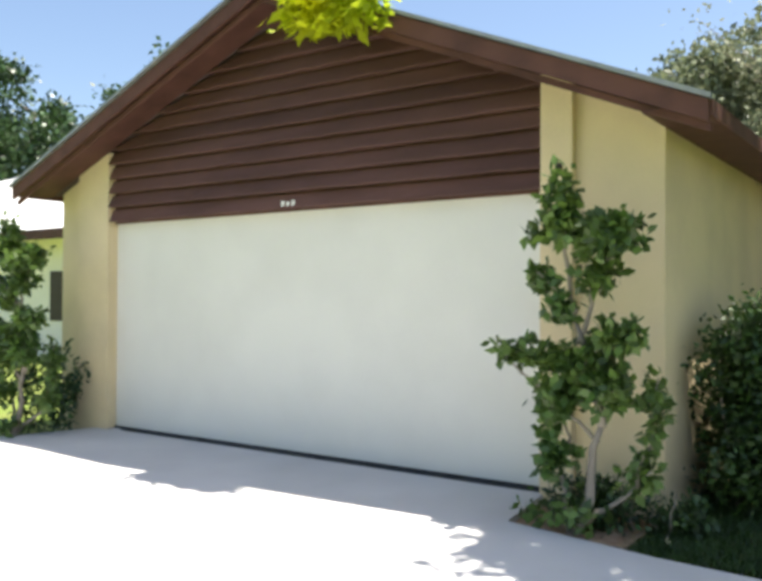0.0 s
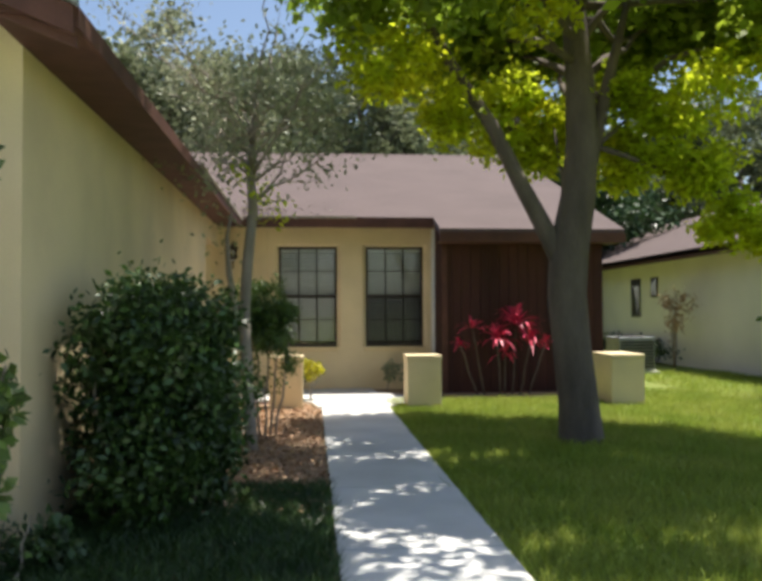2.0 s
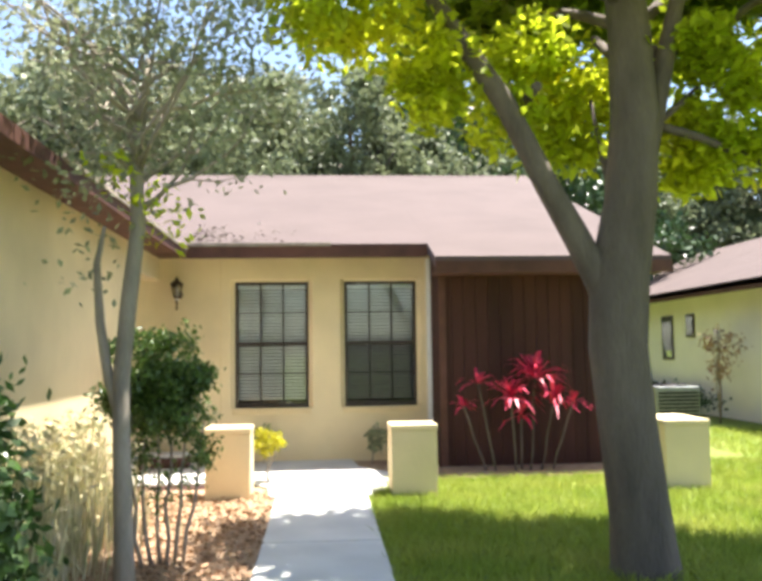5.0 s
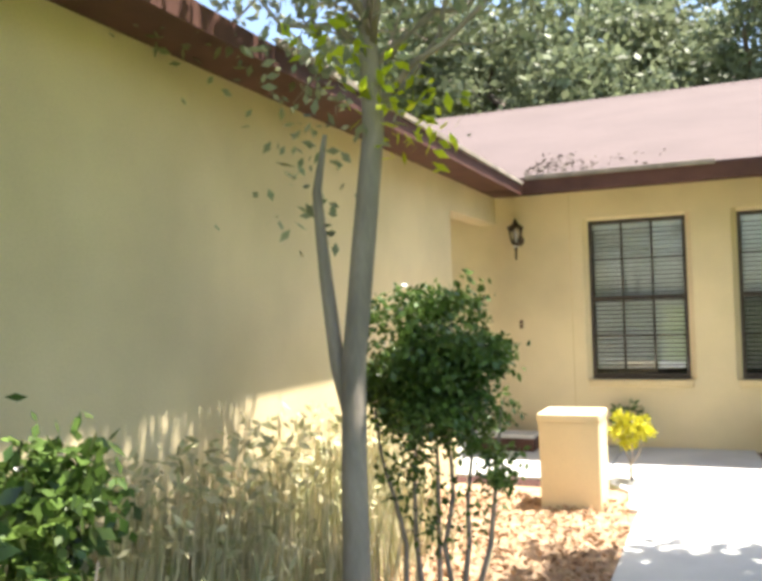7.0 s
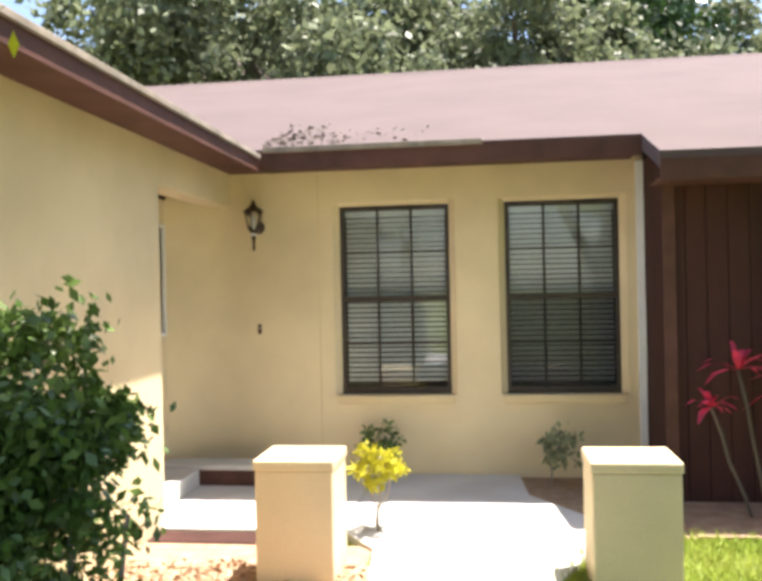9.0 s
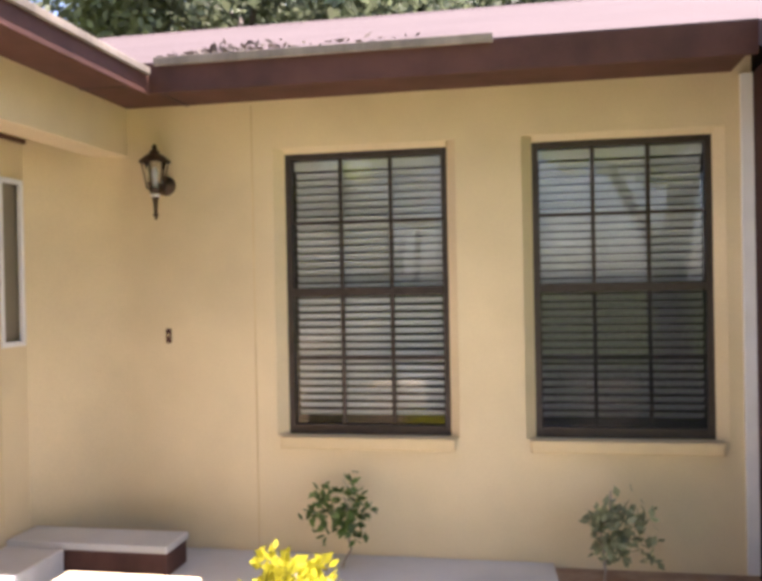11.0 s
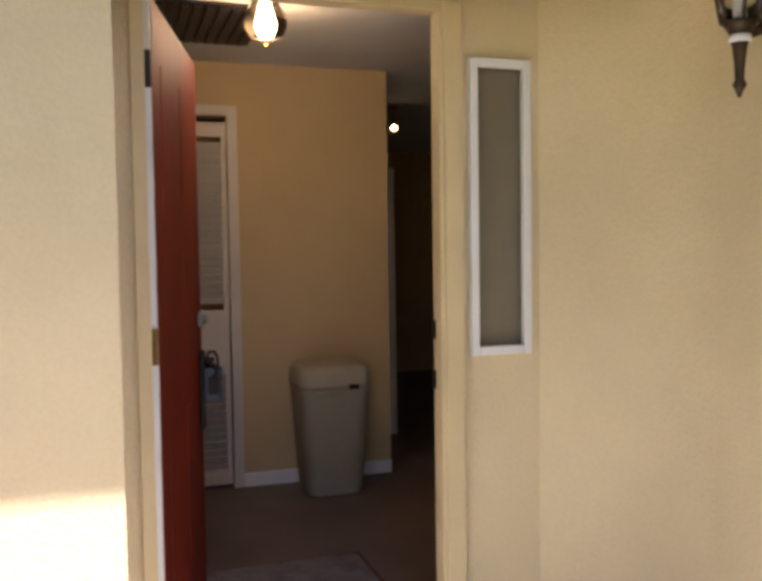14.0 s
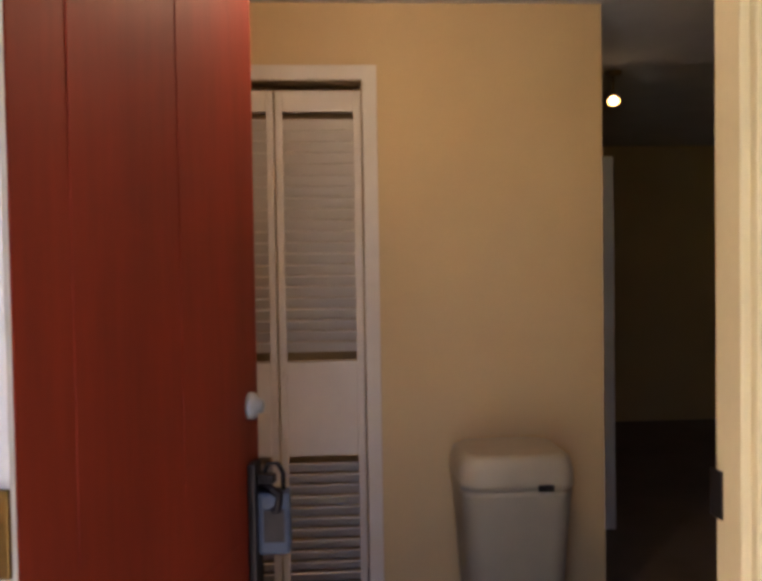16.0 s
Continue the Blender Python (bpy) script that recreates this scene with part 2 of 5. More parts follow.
def tube(bm, pts, radii, n=8):
    """A tapered round stem along points."""
    pts = [Vector(p) for p in pts]
    rings = []
    side = None
    for i, p in enumerate(pts):
        d = (pts[min(i + 1, len(pts) - 1)] - pts[max(i - 1, 0)]).normalized()
        side = (side or Vector((1, 0.13, 0.07))) - d * (side or Vector((1, 0.13, 0.07))).dot(d)
        side.normalize()
        up = d.cross(side)
        rings.append([bm.verts.new(p + (side * math.cos(2 * math.pi * k / n) + up * math.sin(2 * math.pi * k / n)) * radii[i]) for k in range(n)])
    for lo, hi in zip(rings, rings[1:]):
        for k in range(n):
            bm.faces.new((lo[k], lo[(k + 1) % n], hi[(k + 1) % n], hi[k])).smooth = True
    bm.faces.new(rings[0][::-1])
    bm.faces.new(rings[-1])
    return bm


def wobble(a, b, n, amp, r):
    a, b = np.array(a, float), np.array(b, float)
    out = [a + (b - a) * t for t in np.linspace(0, 1, n)]
    for i in range(1, n - 1):
        out[i] = out[i] + r.normal(0, amp, 3)
    return [tuple(p) for p in out]


def quads(name, verts, material, parent=None, label="", kind="", n=4):
    """One mesh of many separate n-cornered faces, from an (count, n, 3) array."""
    count = len(verts)
    me = bpy.data.meshes.new(name)
    me.vertices.add(count * n)
    me.vertices.foreach_set("co", np.asarray(verts, np.float32).ravel())
    me.loops.add(count * n)
    me.loops.foreach_set("vertex_index", np.arange(count * n, dtype=np.int32))
    me.polygons.add(count)
    me.polygons.foreach_set("loop_start", np.arange(0, count * n, n, dtype=np.int32))
    me.update(calc_edges=True)
    me.materials.append(material)
    ob = new(name, me)
    ob.parent = parent
    return tagged(ob, label, kind=kind)


def leaves(centres, size, r, aspect=0.5, droop=0.2, spread=1.0):
    """Small pointed leaves of random turn at the centres: (count, 4, 3)."""
    n = len(centres)
    d = r.normal(0, 1, (n, 3))
    d[:, 2] = d[:, 2] * spread - droop
    d /= np.linalg.norm(d, axis=1)[:, None]
    s = np.cross(d, r.normal(0, 1, (n, 3)))
    s /= np.linalg.norm(s, axis=1)[:, None]
    L = size * r.uniform(0.6, 1.3, (n, 1))
    c = np.asarray(centres)
    return np.stack([c, c + d * L * 0.5 + s * L * aspect / 2, c + d * L, c + d * L * 0.5 - s * L * aspect / 2], 1)


def puff(centre, radii, n, r, shell=0.55, clumps=0):
    """Points in a ragged ellipsoid, denser outside, gathered in clumps."""
    d = r.normal(0, 1, (n, 3))
    d /= np.linalg.norm(d, axis=1)[:, None]
    rad = (shell + (1 - shell) * r.uniform(0, 1, (n, 1))) * (1 + 0.12 * r.normal(0, 1, (n, 1)))
    p = d * rad
    if clumps:
        k = r.normal(0, 1, (clumps, 3))
        k /= np.linalg.norm(k, axis=1)[:, None]
        k *= r.uniform(0.35, 1.0, (clumps, 1))
        p = k[r.integers(0, clumps, n)] + r.normal(0, 0.17, (n, 3))
    return np.asarray(centre) + p * np.asarray(radii)

# ---- ground ----
G = -0.10  # lawn and walk
GF = -0.40  # plane of the garage front
struct("ground", B((-300, -300, G - 1.0, 300, 300, G - 0.03)), LAWN, "sunlit green lawn soil reaching to the horizon", "ground")
bm = bmesh.new()
vs = [bm.verts.new(p) for p in ((-7.2, -16, -0.35), (1.75, -16, -0.35), (1.75, -0.95, -0.09), (0.2, -0.9, -0.06), (-0.75, -0.8, -0.03), (-0.85, 0.06, -0.01), (-5.9, 0.06, -0.01), (-6.4, -0.9, -0.05))]
bm.faces.new(vs)
r_ = bmesh.ops.extrude_face_region(bm, geom=list(bm.faces))
bmesh.ops.translate(bm, vec=(0, 0, -0.3), verts=[v for v in r_["geom"] if isinstance(v, bmesh.types.BMVert)])
bmesh.ops.recalc_face_normals(bm, faces=bm.faces)
struct("driveway", bm, DRIVE, "wide pale concrete driveway before the garage", "driveway").location.y = GF
struct("driveway_joint", B((-5.58, -0.035, -0.02, -0.8, 0.0, 0.0)), JOINT, "dark joint along the foot of the garage door", "joint").location.y = GF
walkway = thing("walkway", (0, 0, 0), "grey concrete walkway to the front door", "walkway", kind="structure")
y = -2.0
while y < 6.0:
    y1 = min(y + 1.52, 6.03)
    part("slab", B((1.62, y, G - 0.15, 2.50, y1 - 0.014, G + 0.012), bevel=0.006), CONCRETE, walkway)
    y = y1
patio = thing("patio", (0, 0, 0), "sunlit concrete patio at the front entry", "patio", kind="structure")
part("slab", prism([(1.55, 6.02), (2.55, 6.02), (2.72, 6.45), (2.9, 7.05), (2.86, 7.4), (2.5, 7.95), (2.45, 8.64), (1.25, 8.64), (1.25, 6.95), (1.5, 6.6)], 2, G - 0.2, G + 0.014), CONCRETE, patio)
part("slab", B((-0.49, 6.95, G - 0.2, 1.24, 8.64, G + 0.016), bevel=0.006), CONCRETE, patio)
stoop = thing("stoop", (0, 0, 0), "pale concrete stoop before the front door", "step", kind="structure")
part("slab", B((-0.49, 7.05, G + 0.017, -0.14, 8.115, 0.055), bevel=0.008), CONCRETE, stoop)
part("slab", B((-0.49, 8.12, 0.045, 0.45, 8.40, 0.085), bevel=0.008), CONCRETE, stoop)
part("riser", B((-0.48, 8.135, G + 0.017, 0.44, 8.39, 0.044), bevel=0.004), BROWN, stoop, "dark brown riser")
bed = thing("planting_bed", (0, 0, 0), "brown mulch bed with fallen leaves beside the garage wall", "planting bed", kind="structure")
part("mulch_bed", B((0.0, -1.26, G - 0.2, 1.61, 6.35, G - 0.012)), MULCH, bed)
part("mulch_bed", B((0.95, 6.351, G - 0.2, 1.49, 6.715, G - 0.012)), MULCH, bed)
part("mulch_bed", B((0.0, 6.351, G - 0.2, 0.949, 6.715, G - 0.014)), MULCH, bed)
# flat strip coloured dark to stand for the shaded bank below the slab
part("timber_edging", B((0.0, 6.72, G - 0.2, 1.2, 6.943, G - 0.004), bevel=0.01), DARKWOOD, bed, "flat dark brown strip in place of the shaded bank")
part("mulch_bed", B((-0.84, -1.20, G - 0.2, -0.001, -0.41, G + 0.03)), MULCH, bed)
part("mulch_bed", B((2.3, 7.0, G - 0.2, 3.49, 8.64, G - 0.01)), MULCH, bed)
part("mulch_bed", B((3.491, 7.0, G - 0.2, 6.2, 7.86, G + 0.0)), MULCH, bed)

# ---- garage ----
S = 0.415         # roof pitch
GX, GR = -6.66, -3.20  # far side and ridge of the garage
EX, EL = 0.39, -6.79   # eave edges
AZ = 2.57 + S * (EX - GR)  # ridge height


def gable_z(x):
    return AZ - 0.10 - S * abs(x - GR)


# front wall: strips beside the opening, under the rake
struct("wall_garage_front", prism([(-0.62, G), (0, G), (0, gable_z(0)), (-0.62, gable_z(-0.62))], 1, 0.0, 0.2), STUCCO, "pale yellow stucco wall beside the garage door", "wall").location.y = GF
struct("wall_garage_front_far", prism([(GX, G), (-6.27, G), (-6.27, gable_z(-6.27)), (GX, gable_z(GX))], 1, 0.0, 0.2), STUCCO, "pale yellow stucco wall at the garage's far corner", "wall").location.y = GF
struct("garage_pilaster_1", prism([(-0.86, G), (-0.622, G), (-0.622, gable_z(-0.622)), (-0.86, gable_z(-0.86))], 1, -0.07, 0.2), STUCCO, "slim yellow stucco pilaster beside the garage opening", "pilaster").location.y = GF
struct("garage_pilaster_2", prism([(-6.268, G), (-5.76, G), (-5.76, gable_z(-5.76)), (-6.268, gable_z(-6.268))], 1, -0.07, 0.2), STUCCO, "yellow stucco pilaster beside the garage opening", "pilaster").location.y = GF
fixture = thing("wall_fixture", (-0.719, GF - 0.07, 2.305), "small dark round fixture on the garage pilaster", "fixture")
bm = lathe([(0.003, 0.0), (0.028, 0.0), (0.030, 0.01), (0.02, 0.022), (0.003, 0.026)], 16)
bmesh.ops.transform(bm, matrix=pose(0, 0, 0, 90, 0, 0), verts=bm.verts)
part("plate", bm, BRONZE, fixture)
gdoor = thing("garage_door", (0, GF, 0), "plain flush off-white double garage door, closed", "garage door", kind="structure")
part("panel", B((-5.76, 0.05, 0.0, -0.86, 0.10, 2.16)), DOORWHITE, gdoor)
part("rubber_seal", B((-5.8, 0.03, -0.012, -0.9, 0.07, 0.012)), JOINT, gdoor, "dark rubber seal along the foot")
gab = thing("gable", (0, GF, 0), "dark brown lapped wooden gable siding over the garage", "gable", kind="structure")
part("backing", prism([(-5.76, 2.15), (-0.86, 2.15), (-0.86, gable_z(-0.86)), (GR, gable_z(GR)), (-5.76, gable_z(-5.76))], 1, 0.02, 0.2), BROWN, gab)
z = 2.14
rb = random.Random(3)
while z < 3.85:
    z1 = z + 0.150
    # each lapped board: thick at its foot, thin under the next, its ends cut along the rake
    d = rb.uniform(-0.004, 0.010)
    bm = bmesh.new()
    rings = []
    for q in range(25):
        lift, out = rb.uniform(-0.007, 0.007), rb.uniform(-0.006, 0.006) + d
        ring = []
        for yy, zz in ((0.015, z + 0.03), (-0.066 - out, z + 0.024 + lift), (-0.064 - out, z + 0.040 + lift), (-0.012, z1 + 0.006), (0.015, z1 + 0.006)):
            w = max(0.02, (gable_z(GR) - zz) / S)
            xa, xb = max(-5.755, GR - w), min(-0.865, GR + w)
            ring.append(bm.verts.new((xa + (xb - xa) * q / 24, yy, zz)))
        rings.append(ring)
    bm.faces.new(rings[0])
    bm.faces.new(rings[-1][::-1])
    for lo, hi in zip(rings, rings[1:]):
        for k in range(5):
            bm.faces.new((lo[k], hi[k], hi[(k + 1) % 5], lo[(k + 1) % 5]))
    bmesh.ops.recalc_face_normals(bm, faces=bm.faces)
    part("board", bm, SIDING, gab)
    z = z1

# side wall with the entry recess
AY, AD, AH = 7.04, -0.5, 2.235
struct("wall_garage_side", B((-0.2, GF + 0.2, G - 0.1, 0, AY, 2.6)), STUCCO, "yellow stucco side wall of the garage", "wall")
struct("wall_over_recess", B((-0.2, AY, AH, 0, 8.65, 2.6)), STUCCO, "yellow stucco beam over the entry recess", "wall")
struct("wall_recess_return", B((-0.5, AY - 0.2, G - 0.1, -0.2, AY, 2.6)), STUCCO, "yellow stucco return of the entry recess", "wall")
plate = thing("house_number", (-3.34, GF - 0.05, 2.2), "small worn white number plate on the gable", "number plate")
for k in range(3):
    part("bar", B((k * 0.06, -0.012, -0.03, k * 0.06 + 0.03, 0.004, 0.035 - 0.01 * (k % 2)), bevel=0.003), WHITE, plate)
struct("ceiling_recess", B((AD, AY, 2.44, -0.2, 8.65, 2.51)), STUCCO, "yellow painted ceiling of the entry recess", "ceiling")
struct("wall_garage_back", B((GX, GF + 0.2, G, GX + 0.2, 13, 2.6)), STUCCO, "plain yellow stucco far wall", "wall")

curve = [(-0.5 * (1 - q) ** 2 - 0.56 * q * (1 - q) - 0.003 * q * q, 8.362 * (1 - q) ** 2 + 2 * 8.636 * q * (1 - q) + 8.6485 * q * q) for q in [k / 20 for k in range(21)]]
bm = prism(curve + [(-0.5, 8.649)], 2, G - 0.1, 2.44)
struct("wall_recess_splay", bm, STUCCO, "yellow stucco wall rounding into the entry recess", "wall")
struct("recess_trim", B((-0.499, AY + 0.005, 2.288, -0.478, 8.36, 2.312), bevel=0.004), BROWN, "thin dark brown strip over the front door", "trim")

# ---- main front wall with two windows ----
WY = 8.65
W1, W2, WZ0, WZ1 = (0.955, 1.90), (2.37, 3.31), 0.585, 2.21
SP = 0.055  # splay of the window reveals
cuts = [-0.5, W1[0] - SP, W1[1] + SP, W2[0] - SP, W2[1] + SP, 3.5]
front = [(cuts[k], WY, G - 0.1, cuts[k + 1], WY + 0.2, 2.6) for k in (0, 2, 4)]
for k in (1, 3):
    front += [(cuts[k], WY, G - 0.1, cuts[k + 1], WY + 0.2, WZ0), (cuts[k], WY, WZ1 + 0.03, cuts[k + 1], WY + 0.2, 2.6)]
wf = wall_of("wall_front", front, STUCCO, "warm yellow stucco front wall with two windows")
for xa, xb in (W1, W2):
    part("reveal", prism([(xa - SP, WY), (xa, WY + 0.06), (xa, WY + 0.2), (xa - SP, WY + 0.2)], 2, WZ0, WZ1 + 0.03), STUCCO, wf)
    part("reveal", prism([(xb + SP, WY), (xb, WY + 0.06), (xb, WY + 0.2), (xb + SP, WY + 0.2)], 2, WZ0, WZ1 + 0.03), STUCCO, wf)
    part("reveal", prism([(WY, WZ1 + 0.03), (WY + 0.06, WZ1 + 0.001), (WY + 0.2, WZ1 + 0.001), (WY + 0.2, WZ1 + 0.03)], 0, xa, xb), STUCCO, wf)
struct("wall_joint", B((0.772, WY - 0.004, G, 0.782, WY - 0.0005, 2.5)), SILL, "thin vertical control joint in the stucco", "joint")
struct("corner_trim", B((3.44, WY - 0.03, G, 3.499, WY, 2.5)), WHITE, "pale corner trim strip", "trim")
struct("wall_brown_return", B((3.5, 7.9, G - 0.1, 3.6, WY + 0.2, 2.5)), DARKWOOD, "dark brown wooden side of the porch wall", "wall")
brown = thing("wall_brown", (0, 0, 0), "dark red-brown vertical board wall under the eave", "wall", kind="structure")
x = 3.5
while x < 6.05:
    part("board", B((x + 0.003, 7.88, G - 0.1, x + 0.147, 7.92, 2.45), bevel=0.003), DARKWOOD, brown)
    x += 0.15
part("corner_post", B((3.49, 7.855, G, 3.58, 7.879, 2.4), bevel=0.004), BROWN, brown)
struct("wall_brown_core", B((3.6, 7.925, G - 0.1, 6.05, 8.1, 2.45), (5.95, 8.1, G - 0.1, 6.05, 16, 2.45)), DARKWOOD, "dark brown wall core", "wall")
struct("wall_back", B((-6.7, 16, G, 6.05, 16.2, 2.6)), STUCCO, "plain yellow stucco back wall", "wall")

# ---- roofs ----
def slope_y(x0, x1, y0, z0, y1, z1, t=0.12):
    return prism([(y0, z0), (y1, z1), (y1, z1 - t), (y0, z0 - t)], 0, x0, x1)


RZ = lambda yy: 2.64 + 0.351 * (yy - 8.15)
RID = 14.3
roof = thing("roof_main", (0, 0, 0), "faded red-brown shingle roof of the house", "roof", kind="structure")
part("slope", slope_y(-3.35, 3.40, 8.13, RZ(8.13), RID, RZ(RID)), SHINGLE, roof)
part("slope", slope_y(3.401, 6.25, 7.45, RZ(7.45), RID, RZ(RID)), SHINGLE, roof)
part("slope", slope_y(-3.35, 6.25, 17.4, 2.62, RID, RZ(RID)), SHINGLE, roof)
part("ridge_cap", prism([(RID - 0.15, RZ(RID) - 0.05), (RID, RZ(RID) + 0.02), (RID + 0.15, RZ(RID) - 0.05)], 0, -3.3, 6.26), SHINGLE, roof)
part("gable_end", prism([(8.2, 2.4), (17.2, 2.4), (RID, RZ(RID) - 0.12)], 0, 5.95, 6.05), BROWN, roof)
struct("fascia_1", B((EX + 0.003, 8.10, 2.465, 3.40, 8.127, 2.615)), BROWN, "dark brown fascia board along the front eave", "fascia")
struct("fascia_2", B((3.401, 7.42, 2.19, 6.25, 7.449, 2.335)), BROWN, "dark brown fascia board over the porch wall", "fascia")
struct("eave_drip_1", B((0.45, 8.075, 2.60, 2.2, 8.098, 2.645), bevel=0.006), BARK2, "pale weathered drip edge on the front eave", "drip edge")
struct("soffit_1", B((EX + 0.002, 8.128, 2.518, 3.40, WY - 0.001, 2.535)), BROWN, "dark brown soffit under the front eave", "soffit")
struct("soffit_2", B((3.41, 7.45, 2.2, 6.2, 7.88, 2.22)), BROWN, "dark brown soffit over the porch wall", "soffit")
groof = thing("roof_garage", (0, 0, 0), "brown shingle gable roof of the garage", "roof", kind="structure")
ez, az = 2.57, AZ
for e in (EX, EL):
    o = 1 if e > GR else -1
    zl = az - S * abs(e - GR)
    part("slope", prism([(e, zl), (GR, az), (GR, az - 0.06), (e, zl - 0.06)], 1, GF - 0.5, 12.4), SHINGLE, groof)
    part("rake_board", prism([(e + 0.01 * o, zl - 0.02), (GR, az - 0.02), (GR, az - 0.15), (e + 0.01 * o, zl - 0.15)], 1, GF - 0.53, GF - 0.501), BROWN, groof)
    part("shingle_edge", prism([(e + 0.03 * o, zl - 0.021), (GR, az + 0.001), (GR, az + 0.022), (e + 0.03 * o, zl + 0.01)], 1, GF - 0.56, GF - 0.501), GREYMETAL, groof, "pale worn shingle edge along the rake")
    part("rake_trim", prism([(e + 0.01 * o, zl - 0.152), (GR, az - 0.152), (GR, az - 0.20), (e + 0.01 * o, zl - 0.20)], 1, GF - 0.47, GF - 0.44), BROWN, groof)
    part("rake_soffit", prism([(e, zl - 0.063), (GR, az - 0.063), (GR, az - 0.098), (e, zl - 0.098)], 1, GF - 0.5, GF - 0.075), BROWN, groof)
part("fascia", B((EX + 0.003, GF - 0.5, 2.455, EX + 0.028, 8.097, 2.555)), BROWN, groof)
part("fascia", B((EL - 0.028, GF - 0.5, 2.455, EL - 0.003, 12, 2.555)), BROWN, groof)
part("soffit", B((0.001, GF - 0.498, 2.52, EX, 8.649, 2.535)), BROWN, groof)
part("drip_edge", B((EX + 0.029, 3.2, 2.552, EX + 0.05, 8.07, 2.59), bevel=0.005), BARK2, groof, "pale weathered drip edge")

# ---- windows ----
def window(name, xa, xb, dark):
    w = thing(name, (0, 0, 0), "bronze-framed sash window with %s" % ("a raised lower blind" if dark else "closed white blinds"), "window", "front windows", "structure")
    y0 = WY + 0.06
    f = 0.035
    part("window_frame", B((xa, y0, WZ0, xa + f, y0 + 0.06, WZ1), (xb - f, y0, WZ0, xb, y0 + 0.06, WZ1), (xa + f, y0, WZ1 - f, xb - f, y0 + 0.06, WZ1), (xa + f, y0, WZ0, xb - f, y0 + 0.06, WZ0 + 0.055), bevel=0.004), BRONZE, w)
    zm = (WZ0 + WZ1) / 2 + 0.01
    part("meeting_rail", B((xa + f, y0 - 0.005, zm - 0.025, xb - f, y0 + 0.05, zm + 0.025), bevel=0.004), BRONZE, w)
    wi = (xb - xa - 2 * f) / 3
    for k in (1, 2):
        xx = xa + f + wi * k
        part("muntin", B((xx - 0.011, y0 + 0.012, WZ0 + 0.05, xx + 0.011, y0 + 0.028, WZ1 - f)), BRONZE, w)
    zl = (WZ0 + 0.055 + zm) / 2
    zu = (WZ1 + zm) / 2
    part("muntin", B((xa + f, y0 + 0.011, zl - 0.011, xb - f, y0 + 0.027, zl + 0.011)), BRONZE, w)
    part("muntin", B((xa + f, y0 + 0.011, zu - 0.009, xb - f, y0 + 0.027, zu + 0.009)), BRONZE, w)
    zs = [WZ0 + 0.055, zl, zm, zu, WZ1 - f]
    for k in range(3):
        for za, zb in zip(zs, zs[1:]):
            p = part("pane", B((xa + f + wi * k, y0 + 0.032, za, xa + f + wi * (k + 1), y0 + 0.036, zb)), GLASS, w)
            p.visible_shadow = False
    if dark:
        sc = part("insect_screen", B((xa + f, y0 + 0.004, WZ0 + 0.056, xb - f, y0 + 0.006, zm - 0.026)), SCREEN, w, "dark insect screen over the lower sash")
    part("window_sill", B((xa - 0.03, WY - 0.035, WZ0 - 0.075, xb + 0.03, y0, WZ0 - 0.002), bevel=0.012), SILL, w)
    bl = thing("blind", (0, 0, 0), "white slatted window blind, " + ("lowered halfway" if dark else "fully lowered"), "blind", "window blinds")
    part("head_rail", B((xa + f, y0 + 0.075, WZ1 - 0.09, xb - f, y0 + 0.115, WZ1 - 0.036), bevel=0.004), BLIND, bl)
    slat = B((-(xb - xa) / 2 + f + 0.006, -0.024, -0.0012, (xb - xa) / 2 - f - 0.006, 0.024, 0.0012))
    me = bpy.data.meshes.new("slat")
    slat.to_mesh(me)
    slat.free()
    me.materials.append(BLIND)
    zz, lowest = WZ1 - 0.12, (WZ0 + 0.08)
    while zz > lowest:
        shared("slat", me, bl, pose((xa + xb) / 2, y0 + 0.10, zz, -39, 0, 0))
        zz -= 0.0435
    # near-black sheet: the room's shade is put into its colour
    struct("room_behind_" + name, B((xa - 0.3, WY + 0.9, WZ0 - 0.3, xb + 0.3, WY + 0.93, WZ1 + 0.3)), UNLITSHEET, "near-black sheet in place of the unlit room behind the window", "wall")


window("window_1", *W1, False)
window("window_2", *W2, True)

# ---- entry pillars ----
def pillar(x, y, w, d, h, label):
    p = thing("pillar", (x, y, G - 0.05), label, "pillar", "low entry pillars")
    bm = B((-w / 2, -d / 2, 0, w / 2, d / 2, h + 0.05 - 0.05), bevel=0.012)
    part("shaft", bm, STUCCO, p)
    part("cap", B((-w / 2 - 0.008, -d / 2 - 0.008, h, w / 2 + 0.008, d / 2 + 0.008, h + 0.06), bevel=0.014), STUCCO, p)
    return p


pillar(1.16, 6.19, 0.43, 0.42, 0.665, "short square yellow stucco entry pillar by the path")
pillar(2.96, 6.19, 0.45, 0.42, 0.665, "short square stucco entry pillar at the lawn's edge")
pillar(5.70, 6.35, 0.46, 0.75, 0.66, "short stucco pillar standing on the lawn")

